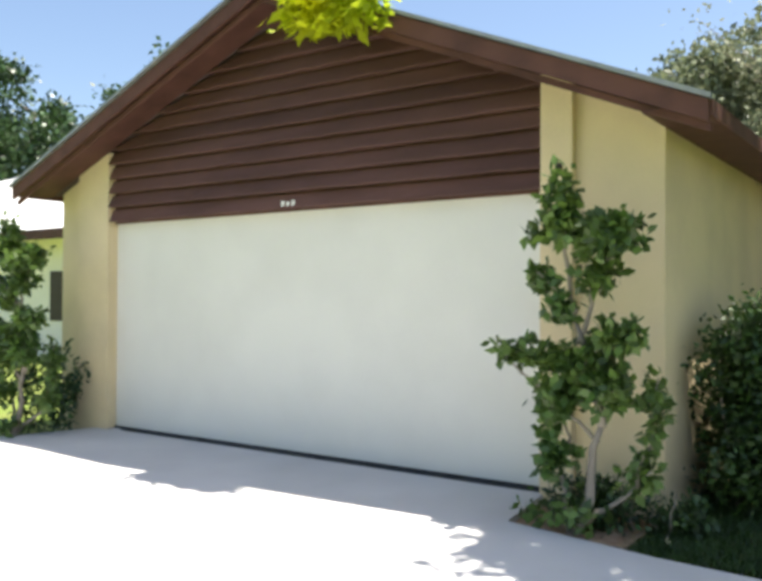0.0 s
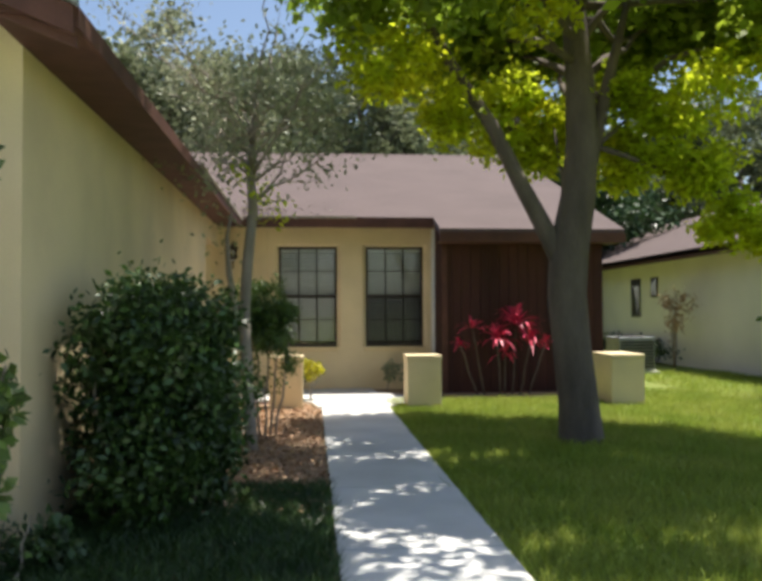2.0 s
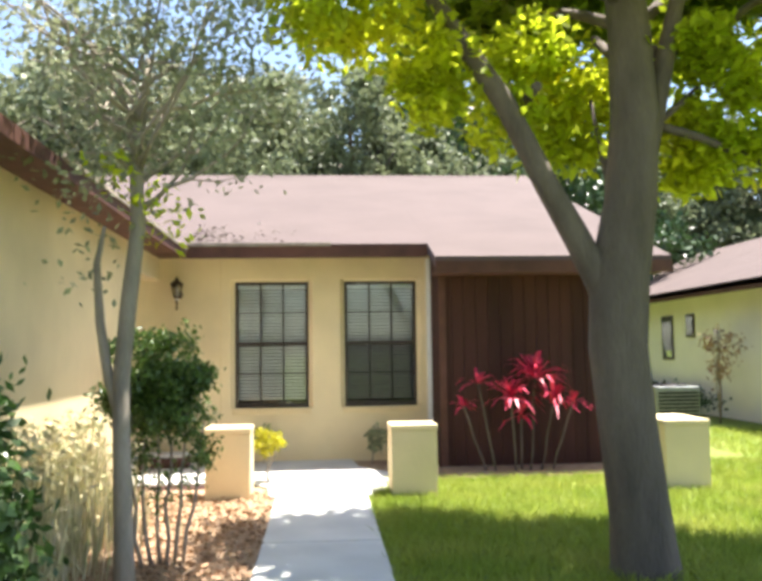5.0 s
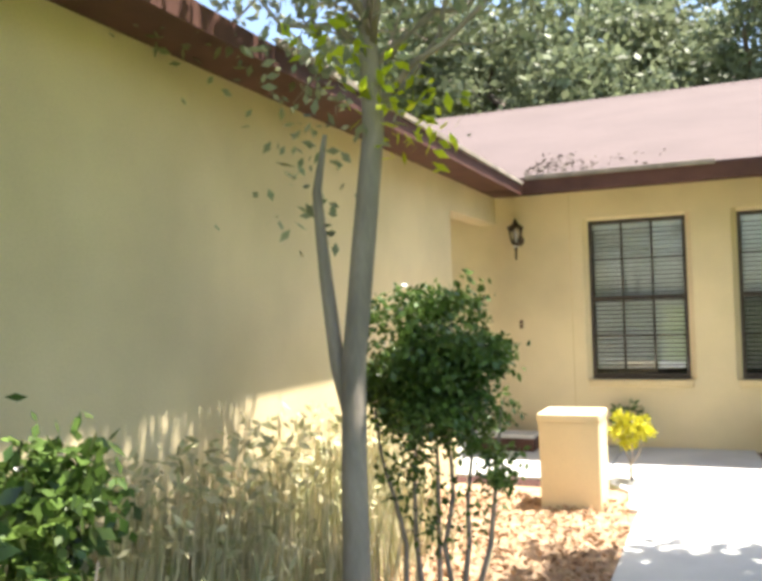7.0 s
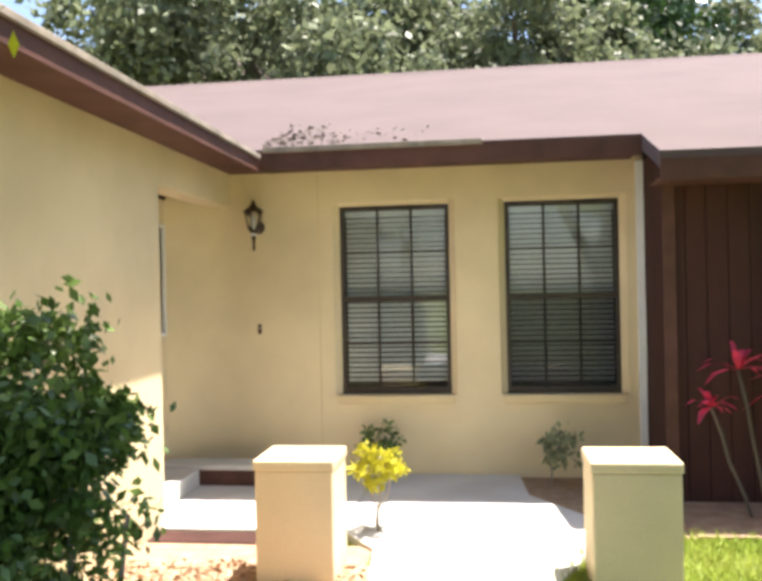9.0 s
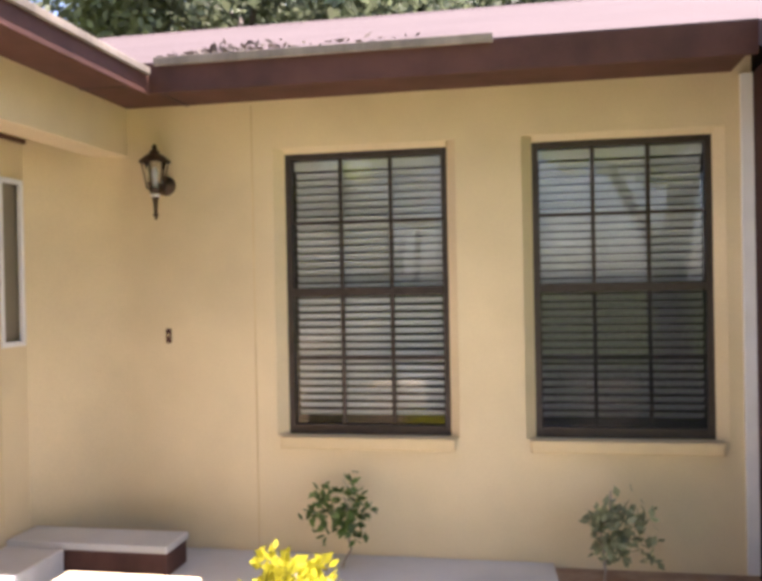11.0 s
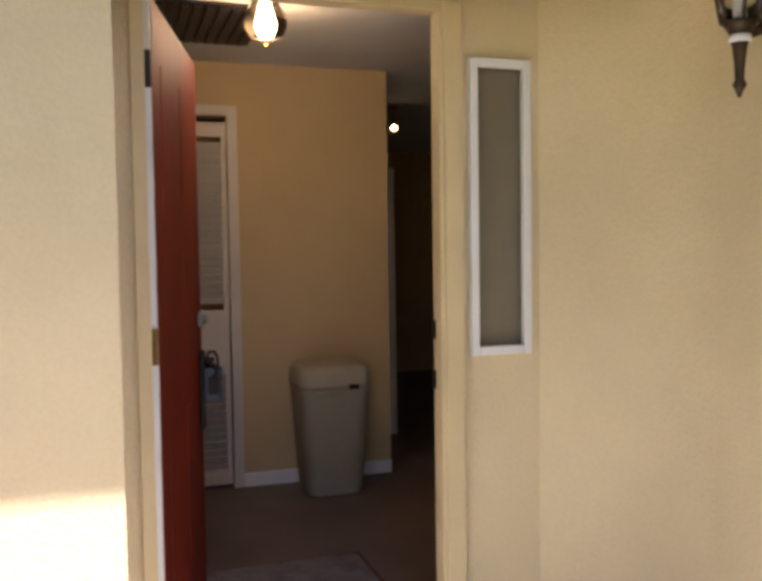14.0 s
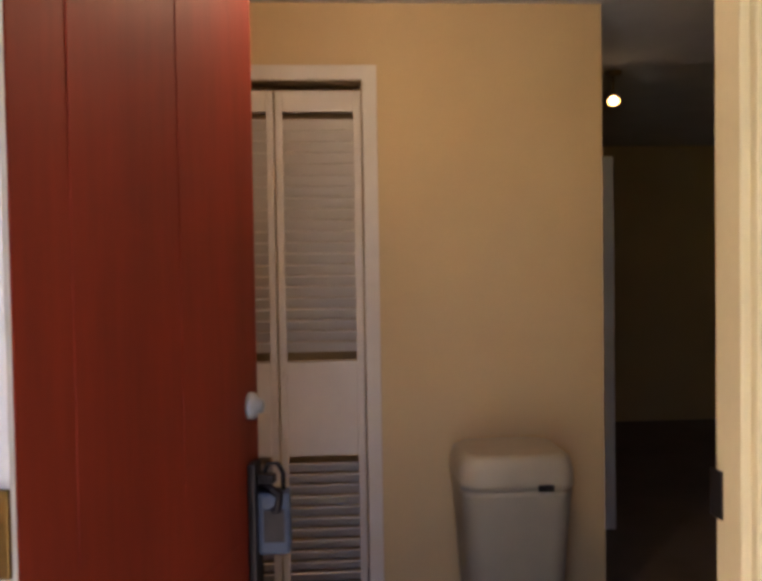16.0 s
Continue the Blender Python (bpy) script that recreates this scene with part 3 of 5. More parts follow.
# ---- entry: door, sidelight, hall ----
DX, DY0, DY1, DH = -0.5, 7.13, 8.005, 2.21
FL = 0.17
wall_of("wall_entry", ((DX - 0.08, AY, G - 0.1, DX, DY0 - 0.04, 2.6), (DX - 0.08, DY0 - 0.04, DH + 0.05, DX, DY1 + 0.04, 2.6), (DX - 0.08, DY1 + 0.04, G - 0.1, DX, 8.11, 2.6),
    (DX - 0.08, 8.32, G - 0.1, DX, 8.649, 2.6), (DX - 0.08, 8.11, G - 0.1, DX, 8.32, 1.14), (DX - 0.08, 8.11, 2.07, DX, 8.32, 2.6), (DX - 0.08, DY0 - 0.04, G - 0.1, DX, DY1 + 0.04, FL - 0.03)), STUCCO, "yellow painted entry wall round the front door")
fr = thing("door_frame", (0, 0, 0), "cream painted front door frame", "door frame", kind="structure")
part("jamb", B((DX - 0.045, DY0 - 0.04, FL - 0.03, DX + 0.02, DY0, DH), bevel=0.003), CREAM, fr)
part("jamb", B((DX - 0.045, DY1, FL - 0.03, DX + 0.02, DY1 + 0.04, DH), bevel=0.003), CREAM, fr)
part("head", B((DX - 0.045, DY0 - 0.04, DH, DX + 0.02, DY1 + 0.04, DH + 0.05), bevel=0.003), CREAM, fr)
part("brickmould", B((DX + 0.001, DY1 + 0.012, FL, DX + 0.035, DY1 + 0.075, DH + 0.03), bevel=0.006), CREAM, fr)
part("threshold", B((DX - 0.13, DY0, FL - 0.04, DX + 0.05, DY1, FL + 0.01), bevel=0.006), GREYMETAL, fr, "grey metal threshold")
sl = thing("sidelight_window", (0, 0, 0), "narrow sidelight with a white frame and obscure amber glass", "window", kind="structure")
part("window_frame", B((DX, 8.108, 1.135, DX + 0.025, 8.136, 2.075), (DX, 8.294, 1.135, DX + 0.025, 8.322, 2.075), (DX, 8.136, 1.135, DX + 0.025, 8.294, 1.163), (DX, 8.136, 2.047, DX + 0.025, 8.294, 2.075), bevel=0.004), WHITE, sl)
part("pane", B((DX - 0.02, 8.11, 1.14, DX - 0.012, 8.32, 2.07)), FROST, sl)
struct("hall_floor", B((-6.5, 5.2, FL - 0.3, DX - 0.081, 12, FL)), INFLOOR, "dark brown hall floor", "floor")
struct("hall_ceiling", B((-6.5, 5.2, 2.505, DX - 0.081, 12, 2.60)), CEIL, "pale textured hall ceiling", "ceiling")
wall_of("wall_hall_far", ((-2.78, 5.2, FL, -2.66, 6.72, 2.53), (-2.78, 7.665, FL, -2.66, 8.58, 2.53), (-2.78, 6.72, 2.215, -2.66, 7.665, 2.53), (-3.3, 6.6, FL, -3.2, 7.8, 2.53)), INWALL, "tan painted wall of the entry hall")
struct("wall_hall_side", B((-2.66, 6.62, FL, DX - 0.081, 6.74, 2.53)), INWALL, "tan painted side wall of the hall", "wall")
wall_of("wall_inner_dark", ((-6.5, 5.2, FL, -6.4, 12, 2.53), (-6.4, 11.9, FL, -0.62, 12, 2.53), (-0.72, 8.66, FL, -0.62, 11.9, 2.53)), INWALL, "tan wall of the unlit inner room")
struct("baseboard", B((-2.659, 7.716, FL, -2.645, 8.58, FL + 0.075), bevel=0.003), WHITE, "white baseboard in the hall", "baseboard")

struct("inner_door_trim", B((-3.66, 8.895, FL, -3.6, 8.955, 2.05), bevel=0.004), WHITE, "white door trim in the unlit inner room", "trim")
# curtained window in the unlit room; its blind emits the dim daylight itself
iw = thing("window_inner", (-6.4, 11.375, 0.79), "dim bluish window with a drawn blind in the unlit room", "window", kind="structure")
part("blind", B((0.012, -0.255, 0.03, 0.018, 0.255, 1.14)), DIMBLIND, iw, "drawn blind with a faint glow of its own in place of daylight")
for a in ((0.0, -0.285, 0.0, 0.03, -0.255, 1.17), (0.0, 0.255, 0.0, 0.03, 0.285, 1.17), (0.0, -0.255, 0.0, 0.03, 0.255, 0.03), (0.0, -0.255, 1.14, 0.03, 0.255, 1.17), (0.019, -0.255, 0.57, 0.034, 0.255, 0.595)):
    part("window_frame", B(a, bevel=0.003), WHITE, iw)
# red-brown door leaf, swung inwards
leaf = thing("front_door", (DX - 0.03, DY0 - 0.022, 0.0), "red-brown panelled front door standing open inwards", "door", kind="structure", rz=166.2)
LW = 0.875
part("leaf", B((0.0, -0.0445, FL + 0.015, LW, 0, DH - 0.01), bevel=0.003), REDDOOR, leaf)
for xa, xb, za, zb in ((0.13, 0.40, 0.25, 0.95), (0.475, 0.745, 0.25, 0.95), (0.13, 0.40, 1.12, 2.03), (0.475, 0.745, 1.12, 2.03)):
    part("panel", B((xa, -0.0462, za, xb, -0.0446, zb), bevel=0.0006), REDDOOR, leaf)
part("hinge_edge", B((-0.012, -0.043, FL + 0.015, -0.0005, -0.001, DH - 0.01)), WHITE, leaf, "white painted door edge")
for hz in (0.32, 1.21, 1.99):
    part("hinge", B((-0.02, -0.045, hz - 0.052, -0.0125, -0.004, hz + 0.052), bevel=0.002), BRASS if hz > 1 and hz < 1.5 else BRONZE, leaf)
hs = part("handle_plate", B((LW - 0.085, -0.064, 0.80, LW - 0.035, -0.0455, 1.10), bevel=0.006), BLACKM, leaf, "black iron handle plate")
bm = bmesh.new()
tube(bm, [(LW - 0.06, -0.06, 0.98), (LW - 0.06, -0.105, 1.0), (LW - 0.06, -0.11, 1.03), (LW - 0.06, -0.06, 1.06)], [0.009, 0.011, 0.011, 0.009], 8)
part("pull", bm, BLACKM, hs)
bm = B((LW - 0.075, -0.10, 1.055, LW - 0.045, -0.064, 1.075), bevel=0.004)
part("thumb_latch", bm, BLACKM, hs)
bm = lathe([(0.0, 0), (0.029, 0.0), (0.029, 0.012), (0.017, 0.017), (0.015, 0.03), (0.002, 0.032)], 18)
bmesh.ops.transform(bm, matrix=pose(LW - 0.06, -0.0455, 1.22, 90, 0, 0), verts=bm.verts)
part("deadbolt", bm, GREYMETAL, leaf, "round steel deadbolt")
for sz in (1.06, 1.22):
    tagged(part("strike_plate", B((DX - 0.055, DY1 - 0.003, sz - 0.03, DX - 0.025, DY1 - 0.0005, sz + 0.03)), BLACKM, fr))

# key lockbox hanging from the handle
lb = thing("key_lockbox", (-1.322, 7.396, 0.90), "dark blue-grey key lockbox hanging from the door handle", "lockbox")
part("body", B((-0.028, -0.035, 0.0, 0.028, 0.035, 0.135), bevel=0.009), LOCKBLUE, lb)
part("keypad", B((0.0285, -0.022, 0.03, 0.032, 0.022, 0.10), bevel=0.0015), BLACKM, lb)
bm = bmesh.new()
tube(bm, [(0, -0.022, 0.13), (0, -0.022, 0.17), (0, -0.012, 0.192), (0, 0.008, 0.192), (0, 0.02, 0.17), (0, 0.02, 0.13)], [0.0055] * 6, 8)
part("shackle", bm, BLACKM, lb)

# louvred bifold closet door
cl = thing("closet_door", (0, 0, 0), "white louvred bifold closet door, closed", "closet door", kind="structure")
slat = B((-0.003, -0.5, -0.0235, 0.003, 0.5, 0.0235))
lm = bpy.data.meshes.new("louvre")
slat.to_mesh(lm)
slat.free()
lm.materials.append(CLOSET)
for a, b in ((6.75, 7.327), (7.333, 7.655)):
    s = 0.028
    part("stile", B((-2.70, a, FL + 0.02, -2.668, a + s, 2.18), bevel=0.003), CLOSET, cl)
    part("stile", B((-2.70, b - s, FL + 0.02, -2.668, b, 2.18), bevel=0.003), CLOSET, cl)
    for z0, z1 in ((FL + 0.02, FL + 0.10), (0.80, 1.16), (2.10, 2.18)):
        part("rail", B((-2.70, a + s, z0, -2.668, b - s, z1), bevel=0.003), CLOSET, cl)
    zz = FL + 0.12
    while zz < 2.095:
        if not 0.785 < zz < 1.175:
            shared("louvre", lm, cl, Matrix.LocRotScale((-2.686, (a + b) / 2, zz), Euler((0, radians(38), 0)), (1, b - a - 2 * s, 1)))
        zz += 0.042
part("casing", B((-2.659, 7.66, FL, -2.645, 7.715, 2.27), bevel=0.003), CLOSET, cl)
part("casing", B((-2.659, 6.75, 2.215, -2.645, 7.66, 2.27), bevel=0.003), CLOSET, cl)
bm = lathe([(0.0, 0), (0.011, 0), (0.012, 0.015), (0.019, 0.025), (0.017, 0.037), (0.002, 0.042)], 16)
bmesh.ops.transform(bm, matrix=pose(-2.668, 7.23, 1.04, 0, 90, 0), verts=bm.verts)
part("knob", bm, GREYMETAL, cl, "small round metal knob")

# waste bin in the hall
bin_ = thing("waste_bin", (-2.45, 8.158, FL), "tall tapered beige plastic waste bin with a domed lid", "waste bin")


def rounded(w, d, z, r=0.07, n=6):
    out = []
    for cx, cy, a0 in ((w / 2 - r, d / 2 - r, 0), (-w / 2 + r, d / 2 - r, 90), (-w / 2 + r, -d / 2 + r, 180), (w / 2 - r, -d / 2 + r, 270)):
        for k in range(n):
            a = radians(a0 + 90 * k / (n - 1))
            out.append((cx + r * math.cos(a), cy + r * math.sin(a), z))
    return out


def loft(rings):
    bm = bmesh.new()
    vs = [[bm.verts.new(p) for p in ring] for ring in rings]
    n = len(vs[0])
    for lo, hi in zip(vs, vs[1:]):
        for i in range(n):
            bm.faces.new((lo[i], lo[(i + 1) % n], hi[(i + 1) % n], hi[i])).smooth = True
    bm.faces.new(vs[0][::-1])
    bm.faces.new(vs[-1])
    return bm


part("body", loft([rounded(0.28, 0.29, 0.0), rounded(0.29, 0.31, 0.01), rounded(0.34, 0.385, 0.55), rounded(0.345, 0.39, 0.555), rounded(0.345, 0.39, 0.575)]), CANPLASTIC, bin_)
lid = part("lid", loft([rounded(0.35, 0.395, 0.577), rounded(0.355, 0.40, 0.60), rounded(0.35, 0.395, 0.645), rounded(0.335, 0.375, 0.68), rounded(0.30, 0.33, 0.695)]), CANPLASTIC, bin_)
part("latch", B((0.176, 0.06, 0.575, 0.186, 0.115, 0.598), bevel=0.003), BLACKM, bin_, "small dark latch")

# mat inside the door, and a small light in the unlit room
mat_ = thing("doormat", (-1.15, 7.62, FL), "thin grey woven doormat inside the front door", "doormat")
part("mat", B((-0.30, -0.38, 0.0, 0.30, 0.38, 0.012), bevel=0.004), MATGREY, mat_)
part("border", B((-0.32, -0.40, 0.0, 0.32, 0.40, 0.007), bevel=0.003), RUGMAT, mat_, "dark bound border")
sp = thing("ceiling_spotlight", (-3.75, 9.01, 2.505), "small lit ceiling spotlight in the unlit inner room", "lamp")
part("mount", lathe([(0.045, -0.002), (0.045, -0.018), (0.012, -0.024)][::-1], 16), BRASS, sp)
bm = bmesh.new()
tube(bm, [(0, 0, -0.02), (0, 0, -0.09), (-0.012, -0.012, -0.115)], [0.007] * 3, 8)
part("arm", bm, BRASS, sp)
bm = lathe([(0.012, 0.05), (0.028, 0.035), (0.034, -0.03), (0.031, -0.031), (0.026, 0.03), (0.008, 0.04)], 16)
bmesh.ops.transform(bm, matrix=pose(0.0, 0.0, -0.14, 0, -55, -15), verts=bm.verts)
part("lamp_head", bm, BRASS, sp)
bm = lathe([(0.003, -0.034), (0.012, -0.031), (0.017, -0.024), (0.008, -0.006)], 14)
bmesh.ops.transform(bm, matrix=pose(0.0, 0.0, -0.14, 0, -55, -15), verts=bm.verts)
part("bulb", bm, BULB, sp, "small glowing bulb")

# hall lamp and ceiling grille
lamp = thing("ceiling_lamp", (-1.45, 7.655, 2.505), "small brass and glass ceiling lamp, lit", "lamp")
part("canopy", lathe([(0.002, 0), (0.075, 0), (0.075, -0.012), (0.03, -0.03), (0.012, -0.04)][::-1], 20), BRASS, lamp)
part("shade", lathe([(0.03, -0.175), (0.07, -0.16), (0.088, -0.12), (0.085, -0.07), (0.06, -0.035), (0.02, -0.03)], 20), LAMPGLASS, lamp, "ribbed clear glass shade").visible_shadow = False
part("bulb", lathe([(0.004, -0.145), (0.024, -0.135), (0.030, -0.11), (0.02, -0.075), (0.012, -0.045)], 16), BULB, lamp, "glowing warm bulb")
part("finial", lathe([(0.003, -0.2), (0.012, -0.19), (0.016, -0.178), (0.006, -0.17)], 12), BRASS, lamp)
pl = new("hall_lamp_light", bpy.data.lights.new("hall_lamp_light", "POINT"))
pl.data.energy, pl.data.color, pl.data.shadow_soft_size = 1.4, (1.0, 0.74, 0.42), 0.08
pl.location = (-1.45, 7.655, 2.30)
vent = thing("ceiling_vent", (-1.9, 7.38, 2.505), "dark ceiling return grille", "vent")
part("frame", B((-0.33, -0.33, -0.012, 0.33, 0.33, 0.0), bevel=0.003), BLACKM, vent)
for k in range(12):
    part("slat", B((-0.30, -0.30 + k * 0.052, -0.022, 0.30, -0.275 + k * 0.052, -0.013)), BLACKM, vent)

# wall lantern beside the door
lan = thing("wall_lantern", (0.245, 8.65, 2.02), "dark bronze carriage lantern with clear glass on the wall", "lantern")
bm = lathe([(0.002, 0), (0.058, 0.0), (0.058, 0.012), (0.046, 0.02), (0.03, 0.024), (0.022, 0.04), (0.003, 0.044)], 20)
bmesh.ops.transform(bm, matrix=pose(0.0, 0, 0.03, 90, 0, 0), verts=bm.verts)
part("backplate", bm, LANTERN, lan)
bm = bmesh.new()
tube(bm, [(0, -0.03, 0.03), (0, -0.07, -0.005), (0, -0.11, -0.022), (0, -0.15, -0.012)], [0.015, 0.014, 0.014, 0.013], 8)
tube(bm, [(0, -0.05, 0.012), (0, -0.085, 0.045), (0, -0.1, 0.02), (0, -0.085, 0.005)], [0.008, 0.009, 0.008, 0.006], 8)
part("scroll_arm", bm, LANTERN, lan)
LY = -0.15
part("spike", lathe([(0.003, -0.182), (0.010, -0.165), (0.017, -0.152), (0.011, -0.14), (0.013, -0.10), (0.018, -0.058), (0.024, -0.045), (0.018, -0.04), (0.035, -0.012), (0.045, 0.0)], 14, at=(0, LY, 0)), LANTERN, lan)
for k in range(6):
    a = radians(60 * k + 30)
    c, s_ = math.cos(a), math.sin(a)
    bm = bmesh.new()
    tube(bm, [(0.045 * c, LY + 0.045 * s_, 0.0), (0.075 * c, LY + 0.075 * s_, 0.15)], [0.005, 0.005], 6)
    part("cage_bar", bm, LANTERN, lan)
part("glass", lathe([(0.04, 0.002), (0.069, 0.148)], 6, at=(0, LY, 0)), GLASS, lan, "clear glass panes").visible_shadow = False
part("collar", lathe([(0.018, -0.052), (0.027, -0.048), (0.027, -0.034), (0.02, -0.03)], 14, at=(0, LY, 0)), WHITE, lan, "pale worn collar")
part("candle", lathe([(0.012, 0.0), (0.012, 0.07), (0.016, 0.085), (0.004, 0.115)], 12, at=(0, LY, 0)), WHITE, lan, "white candle sleeve")
part("roof_cap", lathe([(0.09, 0.148), (0.088, 0.158), (0.05, 0.19), (0.03, 0.2), (0.028, 0.215), (0.012, 0.225), (0.016, 0.24), (0.003, 0.255)], 12, at=(0, LY, 0)), LANTERN, lan)
bell = thing("doorbell", (0.24, 8.65, 1.165), "small brown doorbell button plate", "doorbell")
part("plate", B((-0.016, -0.008, -0.042, 0.016, 0, 0.042), bevel=0.003), BROWN, bell)
bm = lathe([(0.003, 0), (0.009, 0.0), (0.008, 0.005), (0.002, 0.006)], 12)
bmesh.ops.transform(bm, matrix=pose(0, -0.008, 0.005, 90, 0, 0), verts=bm.verts)
part("button", bm, CREAM, bell)

# ---- trees and plants ----
def main_tree():
    r = np.random.default_rng(11)
    t = thing("shade_tree", (4.08, 3.05, G), "shade tree with grey bark and lime-green sunlit leaves on the lawn", "tree")
    bm = bmesh.new()
    tube(bm, [(0.0, 0, -0.1), (0.0, 0, 0.05), (-0.02, 0.0, 0.35), (-0.08, 0.0, 0.9), (-0.125, 0.0, 1.4), (-0.10, 0.0, 1.85), (0.0, 0.02, 2.35), (0.05, 0.03, 2.9), (0.04, 0.05, 3.5), (-0.02, 0.1, 4.4), (0.1, 0.1, 5.6), (0.1, 0, 6.6)],
         [0.255, 0.215, 0.192, 0.182, 0.185, 0.19, 0.168, 0.158, 0.14, 0.11, 0.07, 0.03], 16)
    tube(bm, [(-0.12, 0.0, 1.5), (-0.22, 0.0, 1.8), (-0.38, 0.0, 2.12), (-0.56, 0.0, 2.45), (-0.83, 0.0, 3.0), (-1.2, 0.0, 3.55), (-1.6, 0.1, 4.3), (-2.0, 0.2, 5.2)], [0.12, 0.098, 0.088, 0.08, 0.072, 0.06, 0.04, 0.015], 10)
    tube(bm, [(0.06, 0.05, 2.3), (0.16, 0.05, 2.8), (0.33, 0.06, 3.5), (0.6, 0.1, 4.5)], [0.07, 0.075, 0.06, 0.025], 9)
    tube(bm, [(-0.2, 0.05, 1.8), (-0.12, 0.12, 2.1), (-0.08, 0.2, 2.5), (-0.15, 0.3, 3.1)], [0.035, 0.032, 0.026, 0.012], 7)
    tips = []
    for k in range(13):
        a = r.uniform(0, 6.28)
        z0 = r.uniform(3.3, 4.9)
        ln = r.uniform(1.2, 2.4)
        p0 = np.array((0.03, 0.06, z0))
        p1 = p0 + np.array((math.cos(a) * ln, math.sin(a) * ln, r.uniform(0.3, 1.3)))
        tube(bm, wobble(p0, p1, 5, 0.07, r), np.linspace(0.05, 0.012, 5), 7)
        tips.append(p1)
    for p0, p1 in (((0.05, 0.06, 2.9), (1.7, -0.05, 2.25)), ((0.05, 0.06, 2.7), (0.75, 0.35, 3.3)), ((-0.1, 0.03, 2.0), (0.25, 0.5, 3.2)), ((-0.6, 0, 3.1), (-0.5, 0.7, 3.2))):
        tube(bm, wobble(p0, p1, 5, 0.05, r), np.linspace(0.035, 0.008, 5), 7)
    part("trunk", bm, BARK, t)
    pts = []
    for p in tips:
        pts.append(puff(p, (0.7, 0.7, 0.45), 380, r, 0.3, 9))
    for c, rad, n in (((1.58, 0.0, 2.15), (0.42, 0.4, 0.26), 650), ((1.95, -0.1, 1.9), (0.36, 0.3, 0.17), 420), ((1.1, 0.0, 2.65), (0.5, 0.5, 0.33), 800), ((0.55, 0.4, 2.65), (0.35, 0.4, 0.26), 420), ((1.35, 0.1, 3.5), (0.6, 0.6, 0.3), 500),
                      ((2.1, 0.0, 3.9), (0.6, 0.6, 0.35), 450), ((-0.5, 0.5, 3.0), (0.42, 0.4, 0.32), 560), ((-1.25, 0.1, 3.15), (0.4, 0.4, 0.28), 520), ((-1.85, 0.0, 3.65), (0.6, 0.55, 0.33), 800), ((-0.2, 0.9, 3.4), (0.6, 0.5, 0.3), 400),
                      ((-2.3, 0.1, 4.4), (0.8, 0.9, 0.5), 700), ((0.2, -0.9, 4.5), (1.0, 0.6, 0.4), 1500), ((0.4, -1.7, 4.3), (1.1, 0.8, 0.5), 1900), ((-0.9, -0.6, 4.6), (0.9, 0.9, 0.4), 170), ((-1.0, -1.8, 4.6), (0.9, 0.9, 0.45), 170), ((-0.9, -3.0, 5.0), (0.9, 0.9, 0.45), 170), ((-0.7, -4.2, 5.2), (0.9, 0.9, 0.45), 160), ((-0.8, 0.4, 4.9), (0.8, 0.8, 0.4), 130), ((-0.7, 1.3, 4.9), (0.8, 0.7, 0.4), 130), ((-0.6, 2.0, 4.9), (0.8, 0.6, 0.4), 130), ((-0.9, 1.5, 4.4), (1.0, 0.8, 0.5), 1200), ((0.6, 1.6, 4.4), (1.0, 0.8, 0.5), 1200), ((2.0, -0.7, 4.2), (0.8, 0.6, 0.4), 450),
                      ((1.2, -1.2, 4.6), (0.9, 0.7, 0.5), 1300), ((0.3, -0.9, 5.8), (1.3, 0.8, 0.7), 1800), ((1.6, -1.7, 5.2), (1.1, 0.9, 0.5), 1500), ((2.6, -0.3, 5.2), (0.9, 0.6, 0.4), 500), ((-0.2, -2.2, 5.3), (1.0, 0.8, 0.5), 150), ((-2.5, -2.6, 5.2), (0.9, 0.8, 0.45), 2000), ((-1.75, -2.8, 5.3), (0.8, 0.9, 0.45), 1700), ((-2.6, -3.6, 5.3), (0.9, 0.7, 0.45), 1500), ((-0.6, -3.4, 5.2), (0.7, 0.8, 0.4), 130), ((0.6, -2.8, 5.2), (0.9, 0.8, 0.5), 1000), ((-1.2, -0.9, 5.2), (1.0, 1.0, 0.5), 180), ((1.9, 1.2, 4.9), (0.8, 0.8, 0.5), 250),
                      ((0.55, 0.25, 3.4), (0.4, 0.4, 0.25), 520), ((0.62, 0.3, 2.95), (0.33, 0.35, 0.2), 420), ((0.98, 0.1, 3.15), (0.4, 0.4, 0.22), 500), ((-0.55, 0.3, 3.42), (0.38, 0.3, 0.2), 420), ((-0.2, 0.35, 2.8), (0.22, 0.25, 0.12), 180), ((-0.05, 0.5, 3.15), (0.3, 0.3, 0.2), 300)):
        if c[2] >= 4.0 and c[1] < -0.5:
            n = int(n * 0.45)  # thin outer crown, so that the sun comes through in flecks
        pts.append(puff(c, rad, n, r, 0.3, 14))
    pts = np.concatenate(pts)
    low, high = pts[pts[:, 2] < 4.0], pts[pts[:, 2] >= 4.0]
    low = np.repeat(low, 2, 0) + r.normal(0, 0.05, (2 * len(low), 3))
    quads("crown", leaves(low, 0.10, r, 0.5, 0.5, 0.6), LIME, t, "lime-green translucent leaves")
